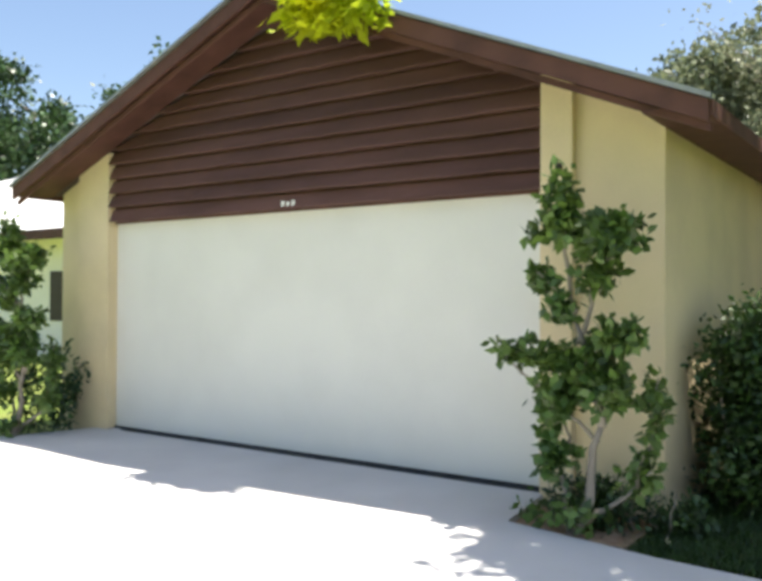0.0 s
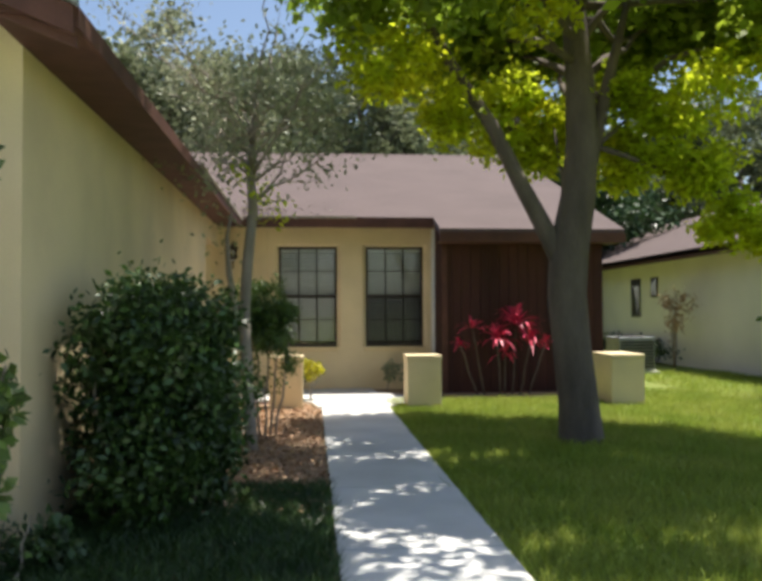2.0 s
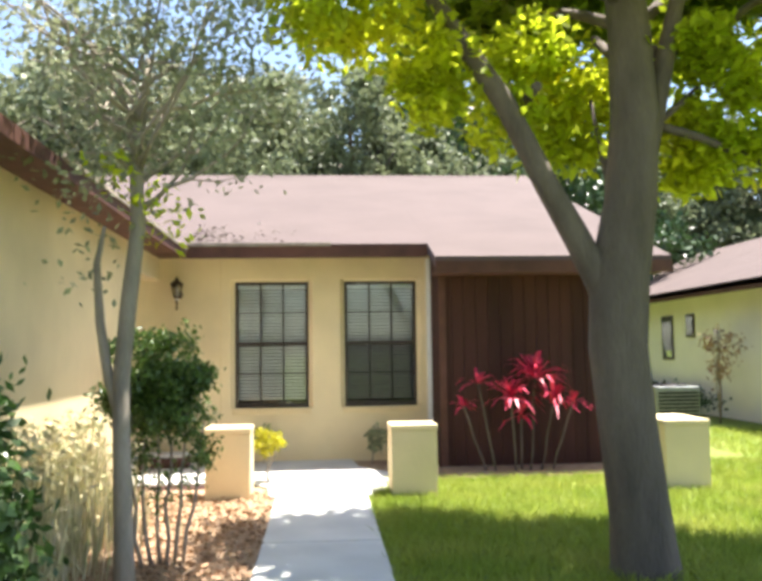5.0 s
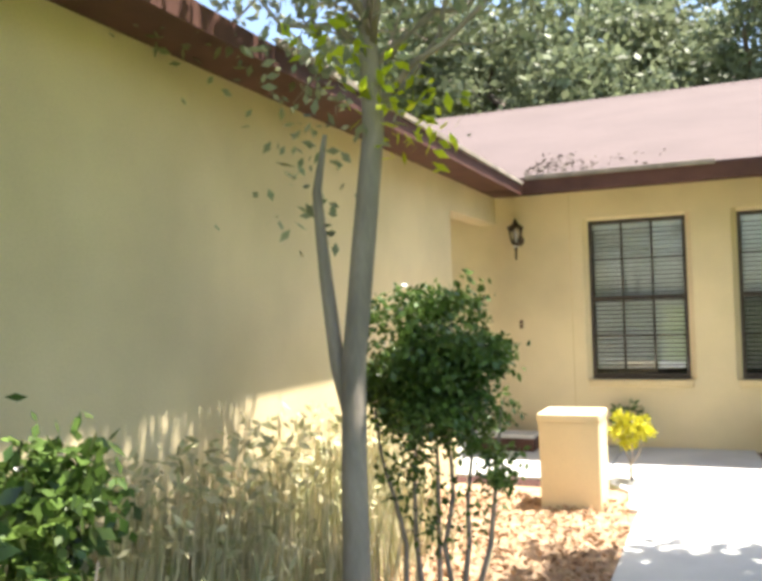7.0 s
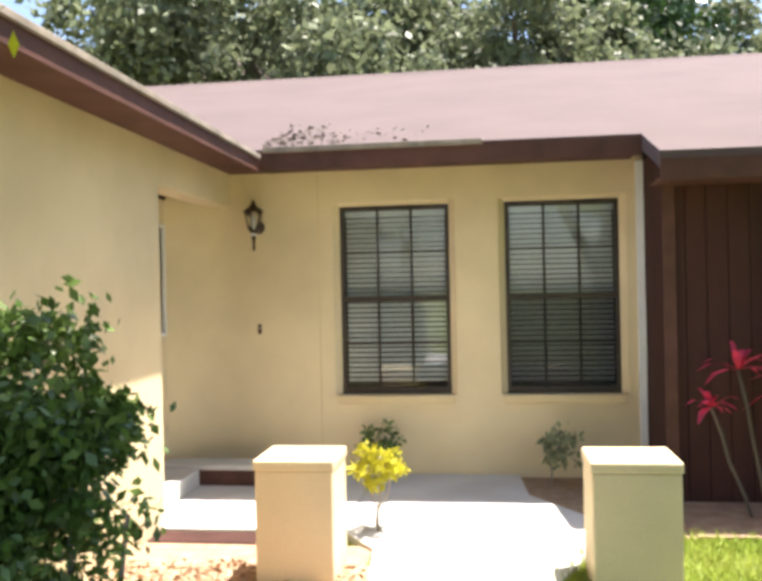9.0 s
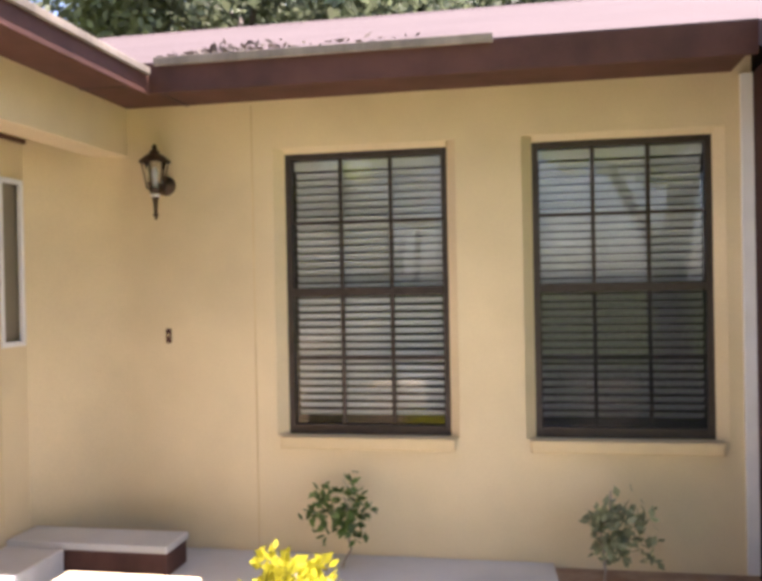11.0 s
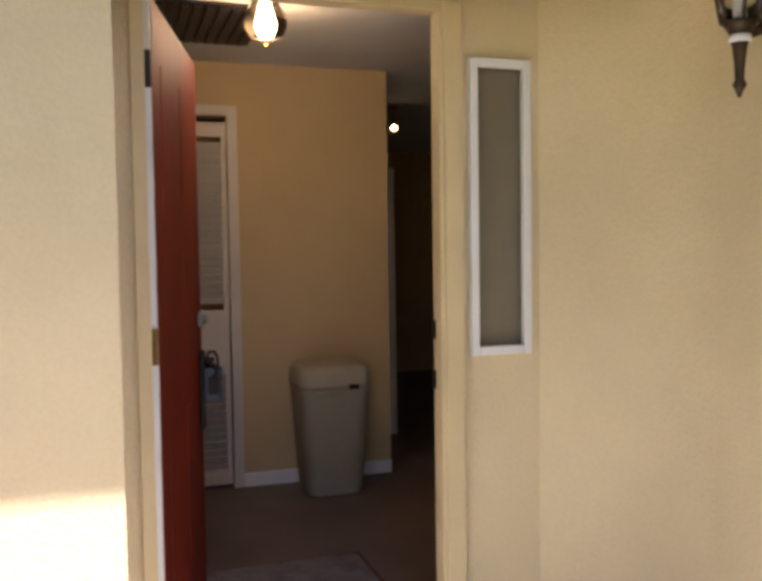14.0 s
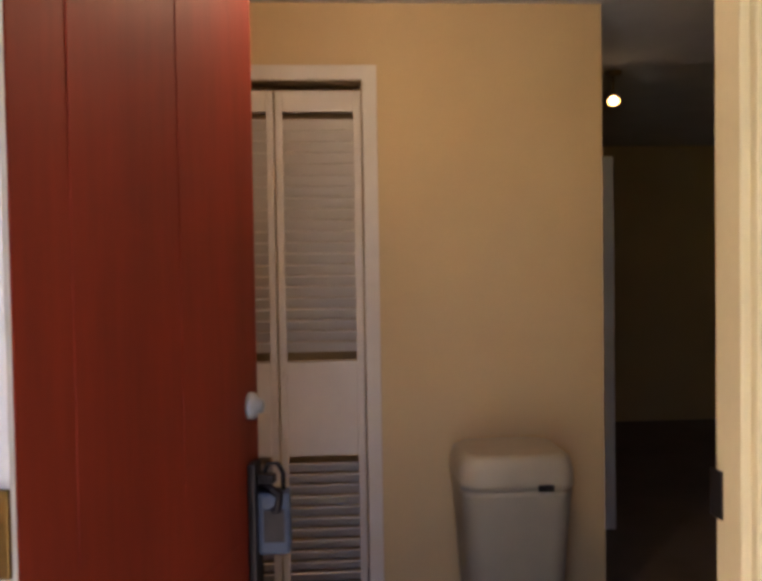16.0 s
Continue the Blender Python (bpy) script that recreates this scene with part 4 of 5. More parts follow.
    # high clusters, mostly out of view, placed to cast shade on lawn and walkway
    quads("crown", leaves(np.repeat(high, 3, 0) + r.normal(0, 0.11, (3 * len(high), 3)), 0.15, r, 0.62, 0.4, 0.5), SHADELEAF, t, "leaves high in the crown, darkened to deepen the shade below")


main_tree()


def oak(name, seed, h, w, n, material=OAKLEAF, size=0.32):
    """A broad tree with its parts about the origin."""
    r = np.random.default_rng(seed)
    t = thing(name, (0, 0, 0), "tall spreading oak with grey-green foliage behind the houses", "tree", "background trees")
    bm = bmesh.new()
    tube(bm, wobble((0, 0, 0), (0.3, 0.2, h * 0.62), 6, 0.12, r), np.linspace(0.38, 0.12, 6), 9)
    pts = []
    for k in range(22):
        a, z0 = r.uniform(0, 6.28), r.uniform(0.25, 0.6) * h
        ln = w * r.uniform(0.4, 0.95)
        p1 = np.array((math.cos(a) * ln, math.sin(a) * ln, z0 + r.uniform(0.05, 0.4) * h))
        tube(bm, wobble((0.1, 0.1, z0), p1, 6, 0.25, r), np.linspace(0.13, 0.02, 6), 6)
        pts.append(puff(p1, (w * 0.36, w * 0.36, h * 0.13), n // 22, r, 0.3, 12))
    part("trunk", bm, BARK, t)
    quads("crown", leaves(np.concatenate(pts), size, r, 0.6, 0.2), material, t)
    return t


def place(tree, x, y, s, rz):
    c = copy_thing(tree, pose(x, y, G - 0.05, 0, 0, rz))
    c.scale = (s, s, s)
    return c


o1 = oak("oak_tree", 21, 9.5, 4.2, 36000, OAKLEAF, 0.21)
o1.matrix_basis = pose(2.5, 20.5, G - 0.05, 0, 0, 0)
o2 = oak("oak_tree", 22, 8.5, 3.8, 28000, DARKLEAF, 0.2)
o2.matrix_basis = pose(8.2, 22.0, G - 0.05, 0, 0, 30)
for x, y, s, rz, o in ((-2.3, 19.5, 1.0, 80, o1), (-10.5, 25, 0.75, 140, o1), (7.0, 27, 1.1, 200, o1), (13.5, 27, 1.0, 260, o1), (20, 22, 0.75, 310, o1), (-1, 26, 1.2, 20, o1),
                       (4.5, 25.5, 1.15, 120, o2), (11.5, 24, 0.8, 60, o2), (-27, 13, 1.2, 70, o2), (-22, 15, 1.1, 170, o2), (-34, 12, 1.2, 20, o2), (-13, 22, 0.8, 240, o1), (26, 17, 0.8, 100, o1), (18.5, 27, 1.15, 40, o1), (0.5, 17.6, 0.62, 200, o1)):
    place(o, x, y, s, rz)


def small_tree():
    r = np.random.default_rng(31)
    t = thing("crepe_myrtle_tree", (0.81, 3.0, G), "slender multi-stem tree with pale bark and sparse leaves", "tree")
    bm = bmesh.new()
    tube(bm, [(0.14, -0.27, -0.05), (0.12, -0.22, 0.35), (0.08, -0.12, 0.85), (0.06, -0.05, 1.25), (0.08, 0.03, 1.7), (0.13, 0.06, 2.2), (0.10, 0.1, 2.6), (0.16, 0.2, 3.3)], [0.066, 0.055, 0.052, 0.05, 0.05, 0.046, 0.04, 0.022], 10)
    tube(bm, [(0.065, -0.08, 1.02), (-0.02, -0.03, 1.25), (-0.09, 0.03, 1.6), (-0.105, 0.0, 1.95), (-0.06, 0.0, 2.18)], [0.036, 0.032, 0.028, 0.02, 0.01], 8)
    pts = []
    for k in range(26):
        a = r.uniform(0, 6.28)
        z0 = r.uniform(2.2, 3.2)
        p0 = np.array((0.12, 0.1, z0))
        p1 = p0 + np.array((math.cos(a), math.sin(a), 0)) * r.uniform(0.4, 1.25) + np.array((0.0, 0.15, r.uniform(0.1, 1.2)))
        w = wobble(p0, p1, 6, 0.05, r)
        tube(bm, w, np.linspace(0.017, 0.004, 6), 5)
        for q in range(4):
            b0 = np.array(w[r.integers(2, 6)])
            b1 = b0 + r.normal(0, 0.22, 3) + np.array((0, 0, 0.1))
            tube(bm, [tuple(b0), tuple((b0 + b1) / 2 + r.normal(0, 0.02, 3)), tuple(b1)], [0.006, 0.004, 0.002], 4)
            pts.append(b1 + r.normal(0, 0.13, (34, 3)))
            pts.append((b0 + b1) / 2 + r.normal(0, 0.1, (18, 3)))
    for c in ((-0.08, 0.0, 2.1), (-0.2, 0.0, 1.9), (0.3, 0.05, 2.35)):
        pts.append(np.array(c) + r.normal(0, 0.12, (30, 3)))
    part("trunk", bm, BARK2, t)
    # sunlit clusters: the light is put into their brighter lime colour
    lit_clusters = np.concatenate([np.array(c) + r.normal(0, 0.09, (46, 3)) for c in ((0.2, 0.05, 2.35), (0.05, 0.0, 2.55), (0.32, 0.1, 2.2))])
    quads("young_leaves", leaves(lit_clusters, 0.075, r, 0.5), LIME, t, "yellow-green leaves, coloured brighter for the sunlight on them")
    quads("crown", leaves(np.concatenate(pts), 0.06, r, 0.5), GREYLEAF, t, "sparse grey-green leaves")


small_tree()


def bush(name, loc, label, puffs, material, size, stems, r, bark=BARK2, clumps=16, aspect=0.55):
    b = thing(name, loc, label, "shrub")
    bm = bmesh.new()
    for p0, p1, ra in stems:
        tube(bm, wobble(p0, p1, 6, 0.018, r), np.linspace(ra, ra * 0.4, 6), 7)
    if stems:
        part("stem", bm, bark, b)
    else:
        bm.free()
    quads("foliage", leaves(np.concatenate([puff(c, rad, n, r, 0.45, clumps) for c, rad, n in puffs]), size, r, aspect), material, b)
    return b


rb1 = np.random.default_rng(41)
bush("hedge_shrub", (0.53, 0.56, G), "large dense dark green shrub against the garage wall", [((0.0, 0, 0.72), (0.46, 0.86, 0.66), 19000), ((0.0, 0.05, 1.15), (0.42, 0.7, 0.32), 9000), ((0.0, 0.0, 0.35), (0.48, 0.9, 0.36), 9000), ((0.3, 0.1, 0.6), (0.28, 0.65, 0.5), 5000)], HEDGELEAF, 0.055,
     [((0.1 * k - 0.2, 0.25 * (k % 3) - 0.3, 0), (0.15 * k - 0.3, 0.35 * (k % 3) - 0.4, 0.9), 0.02) for k in range(5)], rb1, clumps=95)
bush("clipped_shrub", (0.99, 3.62, G), "rounded green shrub on thin bare stems", [((-0.05, 0, 1.18), (0.30, 0.33, 0.2), 6500), ((-0.24, 0.05, 1.1), (0.2, 0.24, 0.18), 2200), ((0.17, -0.05, 1.26), (0.2, 0.22, 0.15), 2300), ((-0.08, 0.06, 1.45), (0.2, 0.2, 0.11), 900), ((0.16, 0.05, 1.5), (0.09, 0.09, 0.12), 160), ((-0.3, 0.0, 1.42), (0.09, 0.1, 0.12), 170), ((0.04, -0.05, 0.95), (0.32, 0.3, 0.14), 2300), ((0.24, 0.0, 0.74), (0.13, 0.15, 0.13), 420), ((-0.16, -0.05, 0.7), (0.14, 0.16, 0.15), 260), ((0.03, 0.0, 0.5), (0.26, 0.26, 0.2), 240)], GLOSSLEAF, 0.04,
     [((0.05 * k - 0.12, 0.04 * (k % 3) - 0.04, -0.03), (0.11 * k - 0.28, 0.1 * (k % 3) - 0.1, 1.0), 0.016) for k in range(6)], rb1, clumps=45)

bush("hedge_shrub", (0.42, 1.78, G), "leafy green shrub at the end of the dry grass", [((0, 0, 0.9), (0.2, 0.24, 0.24), 1500), ((0.0, 0, 0.5), (0.2, 0.24, 0.25), 1000)], GLOSSLEAF, 0.06,
     [((0.04 * k - 0.08, 0.03 * (k % 3) - 0.03, -0.02), (0.1 * k - 0.2, 0.1 * (k % 3) - 0.1, 0.8), 0.01) for k in range(5)], rb1, clumps=30)


def topiary(name, loc, label, sc=1.0):
    r = np.random.default_rng(51)
    stems = [((0, 0, -0.03), (0.16, 0.0, 0.72), 0.042), ((0.16, 0, 0.70), (-0.02, 0.02, 1.35), 0.032), ((-0.02, 0.02, 1.33), (-0.10, 0.02, 2.05), 0.02), ((0.0, 0.0, 1.2), (0.2, 0.02, 1.75), 0.018), ((0.14, 0, 0.6), (-0.45, -0.1, 1.12), 0.014),
             ((-0.03, 0, -0.03), (-0.16, 0.1, 0.75), 0.02), ((0.0, 0, 1.4), (-0.28, 0, 1.66), 0.010), ((0.06, 0.0, 0.1), (0.34, 0.12, 0.35), 0.022), ((0.34, 0.12, 0.33), (0.46, 0.14, 1.0), 0.016)]
    pf = [((-0.10, 0, 2.12), (0.11, 0.10, 0.20), 210), ((-0.16, 0, 1.90), (0.17, 0.15, 0.13), 260), ((0.12, 0, 1.86), (0.26, 0.2, 0.15), 560), ((0.30, 0, 1.92), (0.12, 0.1, 0.06), 80), ((0.12, 0, 1.62), (0.15, 0.14, 0.12), 190), ((-0.22, 0, 1.62), (0.10, 0.1, 0.12), 110), ((-0.1, 0, 1.42), (0.12, 0.12, 0.1), 120),
          ((0.24, 0.0, 1.28), (0.16, 0.16, 0.12), 260), ((0.02, 0, 1.08), (0.28, 0.24, 0.16), 640), ((-0.36, -0.05, 1.14), (0.2, 0.13, 0.08), 170), ((0.22, 0.0, 0.92), (0.16, 0.15, 0.13), 240), ((-0.16, 0, 0.82), (0.17, 0.17, 0.16), 300), ((-0.14, 0, 0.5), (0.12, 0.13, 0.2), 170),
          ((0.44, 0.13, 0.8), (0.09, 0.09, 0.26), 170), ((0.36, 0.12, 0.42), (0.12, 0.1, 0.14), 110), ((-0.05, 0, 0.18), (0.3, 0.25, 0.14), 150)]
    b = bush(name, loc, label, pf, GLOSSLEAF, 0.085, stems, r, clumps=22, aspect=0.6)
    b.scale = (sc, sc, sc)
    return b


topiary("tiered_shrub", (-0.34, -1.08, G), "tall tiered glossy shrub by the garage pilaster")
rg = np.random.default_rng(57)
bush("ground_cover_plant", (0.25, -0.72, G), "low dark green plants at the garage corner", [((-0.1, 0.05, 0.1), (0.25, 0.2, 0.16), 700), ((-0.55, -0.1, 0.14), (0.32, 0.26, 0.2), 1500)], DARKLEAF, 0.055, [((0.12 * k - 0.8, 0.05 * (k % 3) - 0.15, -0.02), (0.14 * k - 0.9, 0.1 * (k % 2) - 0.1, 0.3), 0.008) for k in range(7)], rg, clumps=50)
topiary("tiered_shrub", (-6.35, -1.15, G), "tiered glossy shrub at the driveway's far edge", 1.0)

r5 = np.random.default_rng(61)
bush("garden_shrub", (-6.3, -0.75, G), "low dark shrub at the garage corner", [((0, 0, 0.45), (0.4, 0.35, 0.45), 1500)], DARKLEAF, 0.07, [], r5, clumps=30)
bush("neighbour_shrub", (9.4, 6.4, G), "large round dark shrub on bare stems before the neighbour's house", [((0, 0, 1.75), (1.3, 1.2, 0.9), 9000), ((0.2, -0.4, 1.3), (1.15, 1.0, 0.6), 3500)], DARKLEAF, 0.13,
     [((0.15 * k - 0.4, 0.1 * (k % 3), -0.02), (0.4 * k - 1.0, 0.2 * (k % 3) - 0.2, 1.6), 0.045) for k in range(6)], r5, clumps=80)
bush("yellow_shrub", (1.48, 6.98, G), "small yellow-leaved shrub behind the entry pillar", [((0, 0, 0.42), (0.17, 0.16, 0.13), 420)], YELLOWLEAF, 0.06,
     [((0, 0, -0.02), (0.02, 0, 0.5), 0.01), ((0, 0, -0.02), (-0.06, 0.02, 0.45), 0.008), ((0, 0, -0.02), (0.08, -0.02, 0.4), 0.008)], r5, clumps=18)
bush("wall_plant", (1.32, 8.42, G), "small green plant against the front wall", [((0, 0, 0.35), (0.18, 0.13, 0.2), 240)], GLOSSLEAF, 0.06, [((0, 0, -0.02), (0.02, 0, 0.4), 0.008)], r5, clumps=14)
bush("wall_plant", (2.68, 8.30, G), "dull green plant against the front wall", [((0.08, 0, 0.28), (0.2, 0.14, 0.2), 380)], GREYLEAF, 0.055, [((0, 0, -0.02), (0.05, 0, 0.5), 0.008)], r5, clumps=18)


def cordyline(x, y, heads):
    r = np.random.default_rng(71)
    c = thing("cordyline_plant", (x, y, G), "cordyline plant with bright pink-red leaves on thin canes", "plant")
    bm = bmesh.new()
    vs = []
    for hx, hy, hz, n, L in heads:
        tube(bm, wobble((hx * 0.6, hy * 0.6, -0.02), (hx, hy, hz), 5, 0.012, r), [0.013] * 5, 6)
        vs = []
        for k in range(n):
            a, e = r.uniform(0, 6.28), r.uniform(-0.15, 1.35)
            d = np.array((math.cos(a) * math.cos(e), math.sin(a) * math.cos(e), math.sin(e)))
            s = np.cross(d, (0, 0, 1.0)) + 1e-3
            s /= np.linalg.norm(s)
            p = np.array((hx, hy, hz))
            l = L * r.uniform(0.7, 1.2)
            droop = np.array((0, 0, -0.35 * l))
            m1, m2, tip = p + d * l * 0.35, p + d * l * 0.7 + droop * 0.25, p + d * l + droop
            wdt = 0.024 * r.uniform(0.7, 1.3)
            vs.append([p - s * 0.006, p + s * 0.006, m1 + s * wdt, m1 - s * wdt])
            vs.append([m1 - s * wdt, m1 + s * wdt, m2 + s * wdt * 0.8, m2 - s * wdt * 0.8])
            vs.append([m2 - s * wdt * 0.8, m2 + s * wdt * 0.8, tip + s * 0.003, tip - s * 0.003])
        quads("leaf_rosette", np.array(vs), REDLEAF, c, "long pink-red leaves")
    part("cane", bm, BARK, c)


cordyline(4.35, 7.45, [(-0.47, 0, 1.0, 18, 0.28), (-0.1, -0.05, 0.84, 34, 0.40), (0.22, 0.05, 1.05, 60, 0.46), (0.40, -0.05, 0.80, 34, 0.42), (-0.64, 0.05, 0.74, 12, 0.2), (0.66, 0.05, 0.76, 10, 0.2), (0.05, 0.08, 0.62, 14, 0.3)])


def palm(x, y):
    r = np.random.default_rng(81)
    p = thing("palm", (x, y, G), "low palm with arching silver-green fronds", "palm")
    bm = bmesh.new()
    tube(bm, [(0, 0, -0.05), (0, 0, 0.25), (0.02, 0, 0.45)], [0.12, 0.11, 0.07], 10)
    vs = []
    for k in range(20):
        a, e = k * 2.4, r.uniform(0.35, 1.2)
        h = np.array((math.cos(a), math.sin(a), 0))
        L = r.uniform(0.8, 1.15)
        spine = [np.array((0, 0, 0.4)) + h * L * t * math.cos(e * (1 - 0.3 * t)) + np.array((0, 0, L * (t * math.sin(e) - 0.75 * t * t))) for t in np.linspace(0, 1, 9)]
        tube(bm, [tuple(q) for q in spine], np.linspace(0.012, 0.003, 9), 5)
        for i in range(2, 9):
            d = spine[i] - spine[i - 1]
            d /= np.linalg.norm(d)
            s = np.cross(d, (0, 0, 1.0))
            s /= np.linalg.norm(s)
            for f in (0, 0.33, 0.66):
                q = spine[i - 1] + (spine[i] - spine[i - 1]) * f
                for sg in (1, -1):
                    tip = q + (s * sg * 0.8 + d * 0.6) * 0.3 * (1.1 - 0.06 * i) + np.array((0, 0, -0.07))
                    w = d * 0.011
                    vs.append([q - w, (q + tip) / 2 - w * 1.3 + np.array((0, 0, 0.02)), tip, (q + tip) / 2 + w * 1.3 + np.array((0, 0, 0.02))])
    part("trunk", bm, BARK, p)
    quads("frond", np.array(vs), PALMLEAF, p)


palm(8.0, 2.3)

# branch that hangs over the driveway from a street tree behind the walk
r9 = np.random.default_rng(91)
st = thing("street_tree", (-3.4, -8.0, -0.3), "tree beside the driveway whose lit branch hangs over it", "tree")
bm = bmesh.new()
tube(bm, [(0, 0, -0.1), (0, 0, 0.6), (0.02, 0.05, 1.8), (0.05, 0.2, 2.8), (0.1, 0.4, 3.8)], [0.22, 0.17, 0.15, 0.13, 0.08], 12)
tube(bm, [(0.05, 0.2, 2.8), (0.2, 1.6, 4.0), (0.5, 4.2, 4.5), (0.9, 6.7, 4.1)], [0.08, 0.06, 0.04, 0.012], 8)
part("trunk", bm, BARK, st)
quads("crown", leaves(np.concatenate([puff((0.9, 6.93, 3.95), (0.72, 0.1, 0.26), 1000, r9, 0.3, 18), puff((0.1, 0.4, 4.7), (1.6, 1.6, 0.8), 3000, r9, 0.3, 20)]), 0.15, r9, 0.42, 0.7, 0.5), LIME, st)

# ---- neighbour's house ----
nb = thing("neighbour_house", (0, 0, 0), "neighbour's cream stucco house with a brown shingle gable roof", "house")
NX, NY, NR = 10.1, 8.4, 13.4
nz = lambda x: 2.55 + 0.42 * (NR - NX - abs(x - NR))
part("wall", B((NX, NY + 0.2, G - 0.1, NX + 0.2, 22, 2.55)), STUCCO_N, nb)
part("wall", prism([(NX, G - 0.1), (2 * NR - NX, G - 0.1), (2 * NR - NX, 2.55), (NR, nz(NR)), (NX, 2.55)], 1, NY, NY + 0.2), STUCCO_N, nb)
for s in (1, -1):
    e = NR - s * (NR - NX + 0.45)
    part("roof", prism([(e, 2.5), (NR, nz(NR) + 0.14), (NR, nz(NR) + 0.02), (e, 2.38)], 1, NY - 0.45, 22.4), SHINGLE, nb)
    part("rake_board", prism([(e, 2.48), (NR, nz(NR) + 0.12), (NR, nz(NR) - 0.05), (e, 2.31)], 1, NY - 0.48, NY - 0.451), BROWN, nb)
part("fascia", B((NX - 0.45, NY - 0.45, 2.30, NX - 0.42, 22.4, 2.47)), BROWN, nb)
part("garage_door", B((11.6, NY - 0.03, G, 15.4, NY - 0.002, 2.05)), DOORWHITE, nb)
for ya, yb, za, zb in ((19.2, 20.2, 0.3, 2.0), (16.3, 16.9, 1.0, 2.0), (15.2, 15.6, 1.5, 2.0)):
    wi = part("window", B((NX - 0.03, ya, za, NX - 0.002, yb, zb), bevel=0.006), BRONZE, nb)
    part("pane", B((NX - 0.038, ya + 0.06, za + 0.06, NX - 0.031, yb - 0.06, zb - 0.06)), GLASS, wi)

# white-roofed house beyond the driveway
fh = thing("white_roof_house", (0, 0, 0), "pale house with a bright white roof beyond the garage", "house")
part("wall", B((-26, 6.0, G - 0.1, -12.5, 12, 3.0)), STUCCO_N, fh)
part("roof", prism([(5.2, 2.95), (10.5, 5.6), (15.5, 2.95), (15.5, 2.8), (10.5, 5.45), (5.2, 2.8)], 0, -26.5, -12.0), WHITEROOF, fh)
part("fascia", B((-26.5, 5.15, 2.7, -12.0, 5.198, 2.93)), BROWN, fh)
part("window", B((-16.6, 5.96, 0.8, -15.0, 5.999, 2.0)), BRONZE, fh)

# cooling unit and bare shrub between the houses
ac = thing("air_conditioner", (8.1, 12.0, G), "grey outdoor air conditioner unit on the grass", "air conditioner")
part("body", B((-0.38, -0.38, 0.03, 0.38, 0.38, 0.72), bevel=0.02), GREYMETAL, ac)
part("base_pad", B((-0.45, -0.45, -0.05, 0.45, 0.45, 0.028), bevel=0.01), CONCRETE, ac)
for k in range(9):
    part("louvre", B((-0.35, -0.392, 0.1 + k * 0.062, 0.35, -0.381, 0.135 + k * 0.062)), BLACKM, ac)
part("fan_guard", lathe([(0.3, 0.722), (0.3, 0.74), (0.05, 0.75)], 20), BLACKM, ac)
bush("bare_shrub", (9.6, 13.2, G), "half-bare pinkish shrub against the neighbour's wall", [((0, 0, 1.2), (0.4, 0.6, 0.6), 500)], LITTER, 0.08, [((0.05 * k - 0.2, 0.1 * k - 0.4, -0.02), (0.14 * k - 0.5, 0.25 * k - 0.9, 1.7), 0.012) for k in range(8)], r5, TWIG)
bush("low_hedge", (9.75, 16.5, G), "low dark plants along the neighbour's wall", [((0, 0, 0.3), (0.35, 3.0, 0.35), 2500)], DARKLEAF, 0.1, [], r5, clumps=60)
copy_thing([o for o in scene.objects if o.name == "crepe_myrtle_tree"][0], pose(9.3, 3.0, G, 0, 0, 140))

# ---- lawn grass and fallen leaves ----
r7 = np.random.default_rng(101)


def blades(name, n, x0, x1, y0, y1, h, material, label, keep=None):
    p = np.stack([r7.uniform(x0, x1, n), r7.uniform(y0, y1, n), np.full(n, G - 0.035)], 1)
    if keep is not None:
        p = p[keep(p[:, 0], p[:, 1])]
    n = len(p)
    a = r7.uniform(0, 6.28, n)
    s = np.stack([np.cos(a), np.sin(a), np.zeros(n)], 1) * 0.006 * r7.uniform(0.7, 1.5, (n, 1))
    lean = np.stack([r7.normal(0, 0.6, n), r7.normal(0, 0.6, n), np.ones(n)], 1) * (h * r7.uniform(0.5, 1.25, (n, 1)))
    return tagged(quads(name, np.stack([p - s, p + s, p + lean], 1), material, None, "", "", 3), label, "grass", kind="stuff")


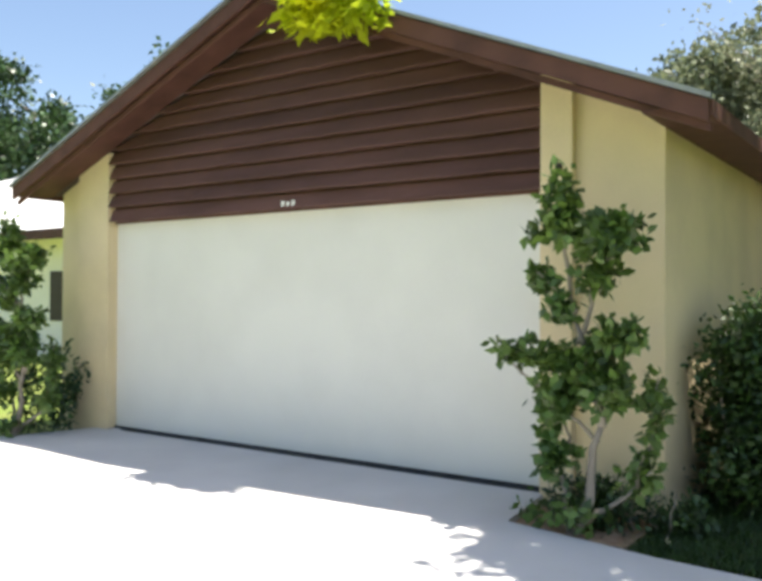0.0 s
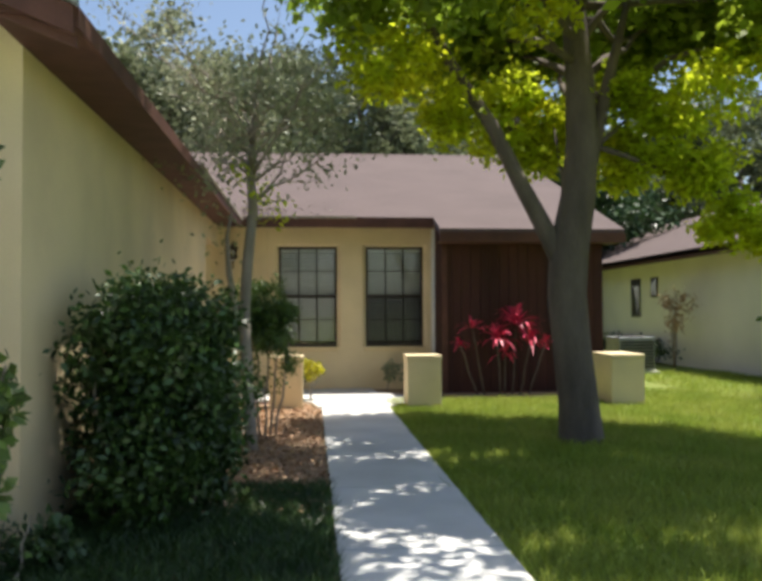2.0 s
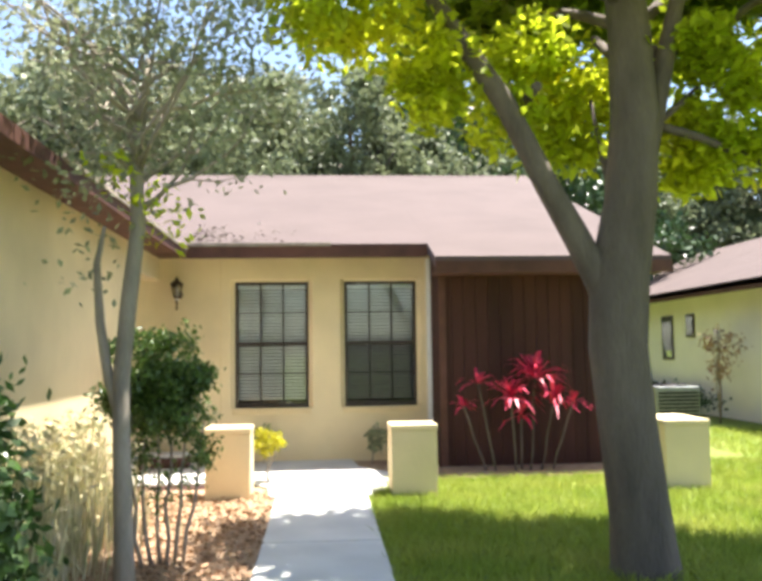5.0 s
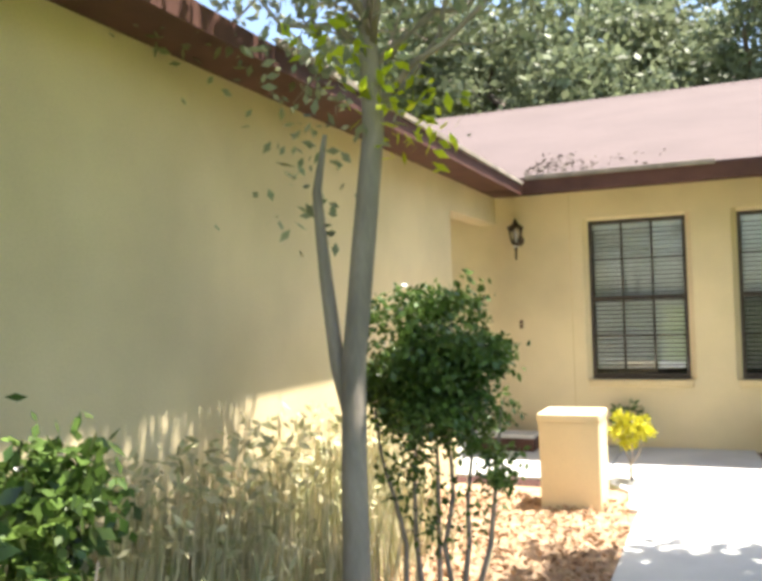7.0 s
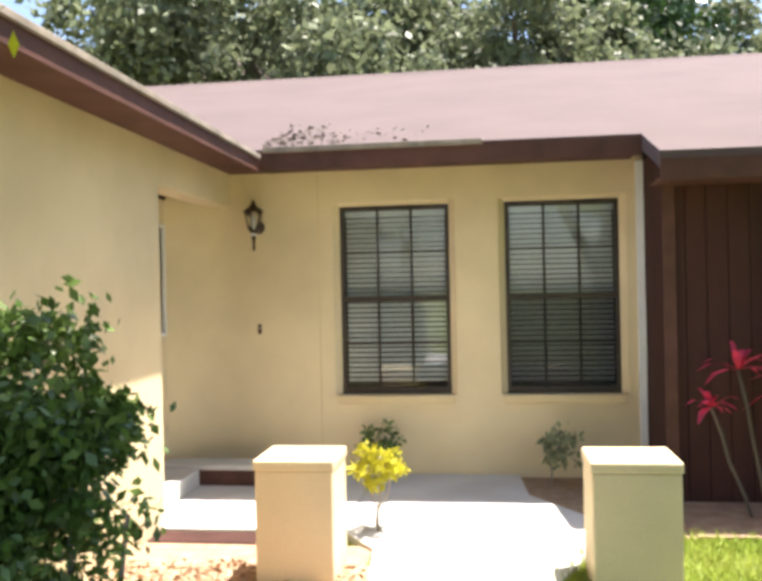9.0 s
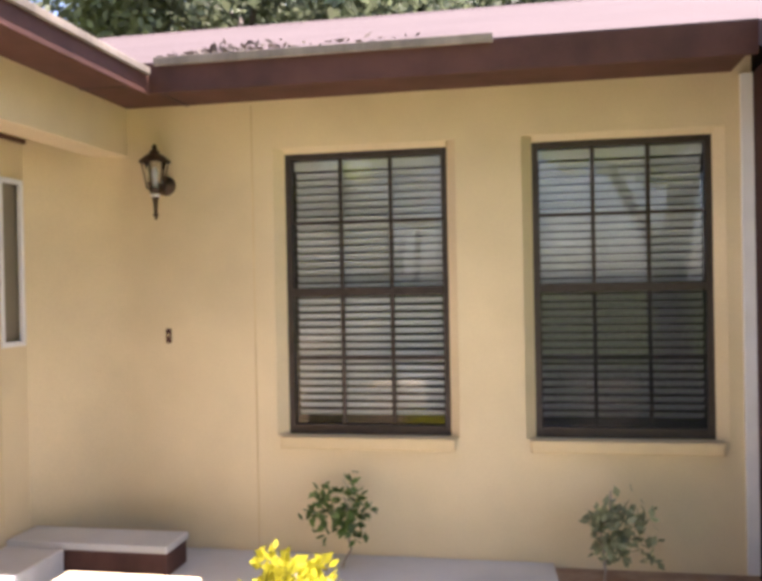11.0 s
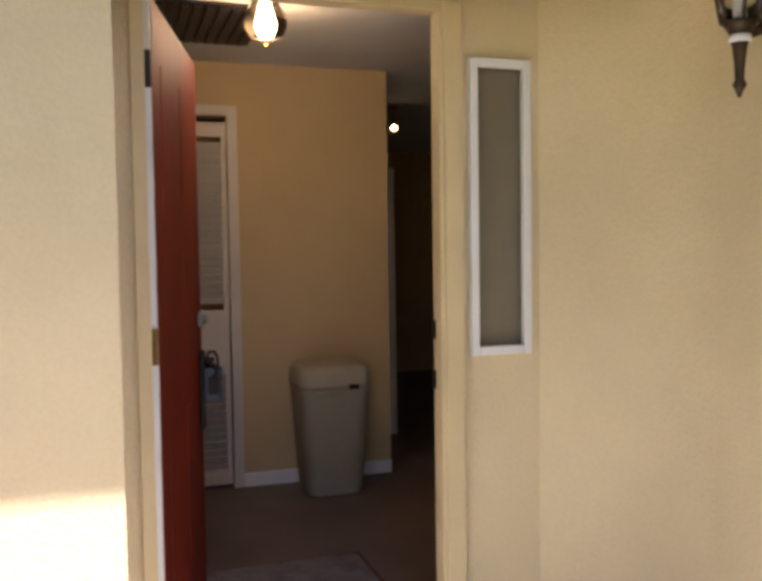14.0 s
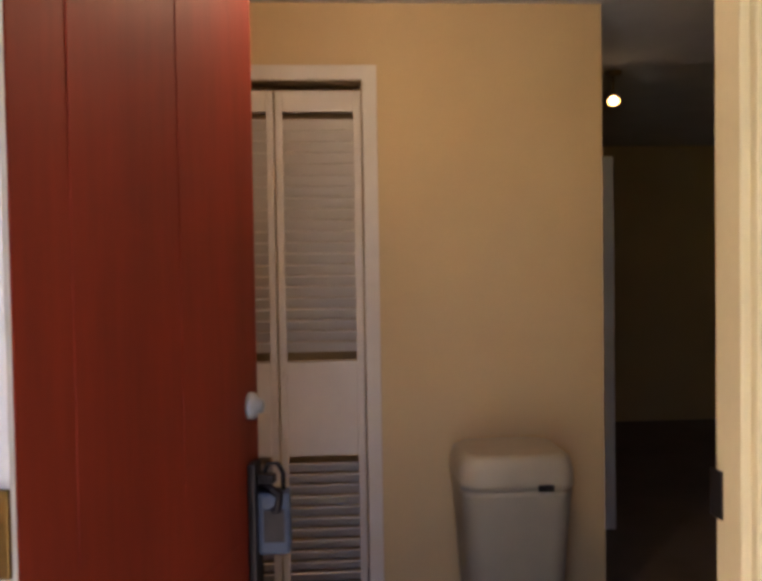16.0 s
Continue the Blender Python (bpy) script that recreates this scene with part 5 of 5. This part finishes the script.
blades("lawn_grass", 150000, 2.52, 7.5, -4.0, 8.0, 0.085, GRASS, "short sunlit green lawn grass beside the walkway", lambda x, y: ((y < 7.0) | (x > 6.2)))
blades("far_lawn_grass", 80000, 7.5, 16, -6.0, 12.0, 0.09, GRASS, "sunlit lawn grass towards the neighbour's house", lambda x, y: (x < 10.0) | (y < 8.3))
# shade is put into this grass by using the dark hedge leaf colour
blades("side_grass", 42000, 0.0, 1.6, -1.25, 1.2, 0.085, HEDGELEAF, "grass at the foot of the shrubs, coloured dark green for the shade there")
n = 9000
p = np.stack([r7.uniform(0.03, 1.6, n), r7.uniform(0.3, 6.3, n), np.full(n, G) + r7.uniform(-0.01, 0.02, n)], 1)
d = leaves(p, 0.045, r7, 0.5, 0.0, 0.2)
tagged(quads("leaf_litter", d, LITTER, None), "dry brown fallen leaves on the mulch bed", "leaves", kind="stuff")
n = 3600
p = np.stack([np.abs(r7.normal(0, 0.25, n)) + 0.03, r7.uniform(1.9, 5.0, n), np.full(n, G - 0.03)], 1)
h = r7.uniform(0.15, 1.0, (n, 1)) * (1 - 0.5 * np.clip(p[:, :1], 0, 1))
lean = np.stack([r7.normal(0.02, 0.12, n), r7.normal(0, 0.16, n), np.ones(n)], 1) * h
a = r7.uniform(0, 6.28, n)
sd = np.stack([np.cos(a), np.sin(a), np.zeros(n)], 1) * r7.uniform(0.004, 0.012, (n, 1))
mid = p + lean * 0.5
dry = quads("dry_grass", np.stack([p - sd * 0.4, mid - sd, p + lean, mid + sd], 1), DRYLEAF)
tagged(dry, "pale dry ornamental grass standing against the garage wall", "grass", kind="stuff")
n = 2600
p = np.stack([np.abs(r7.normal(0, 0.22, n)) + 0.05, r7.uniform(1.9, 5.0, n), G + r7.uniform(0.05, 0.95, n)], 1)
tagged(quads("dry_foliage", leaves(p, 0.07, r7, 0.4, 0.1), DRYLEAF), "pale leaves among the dry ornamental grass", "leaves", kind="stuff")
# leaves and twigs caught in the roof valley over the entry
n = 240
px = np.abs(r7.normal(0, 0.45, n)) + 0.42
py = 8.2 + np.abs(r7.normal(0, 0.5, n))
p = np.stack([px, py, 2.64 + 0.351 * (py - 8.15) + 0.012], 1)
tagged(quads("roof_litter", leaves(p, 0.055, r7, 0.35, 0.0, 0.35), BARK), "dry leaves caught in the roof valley", "leaves", kind="stuff")
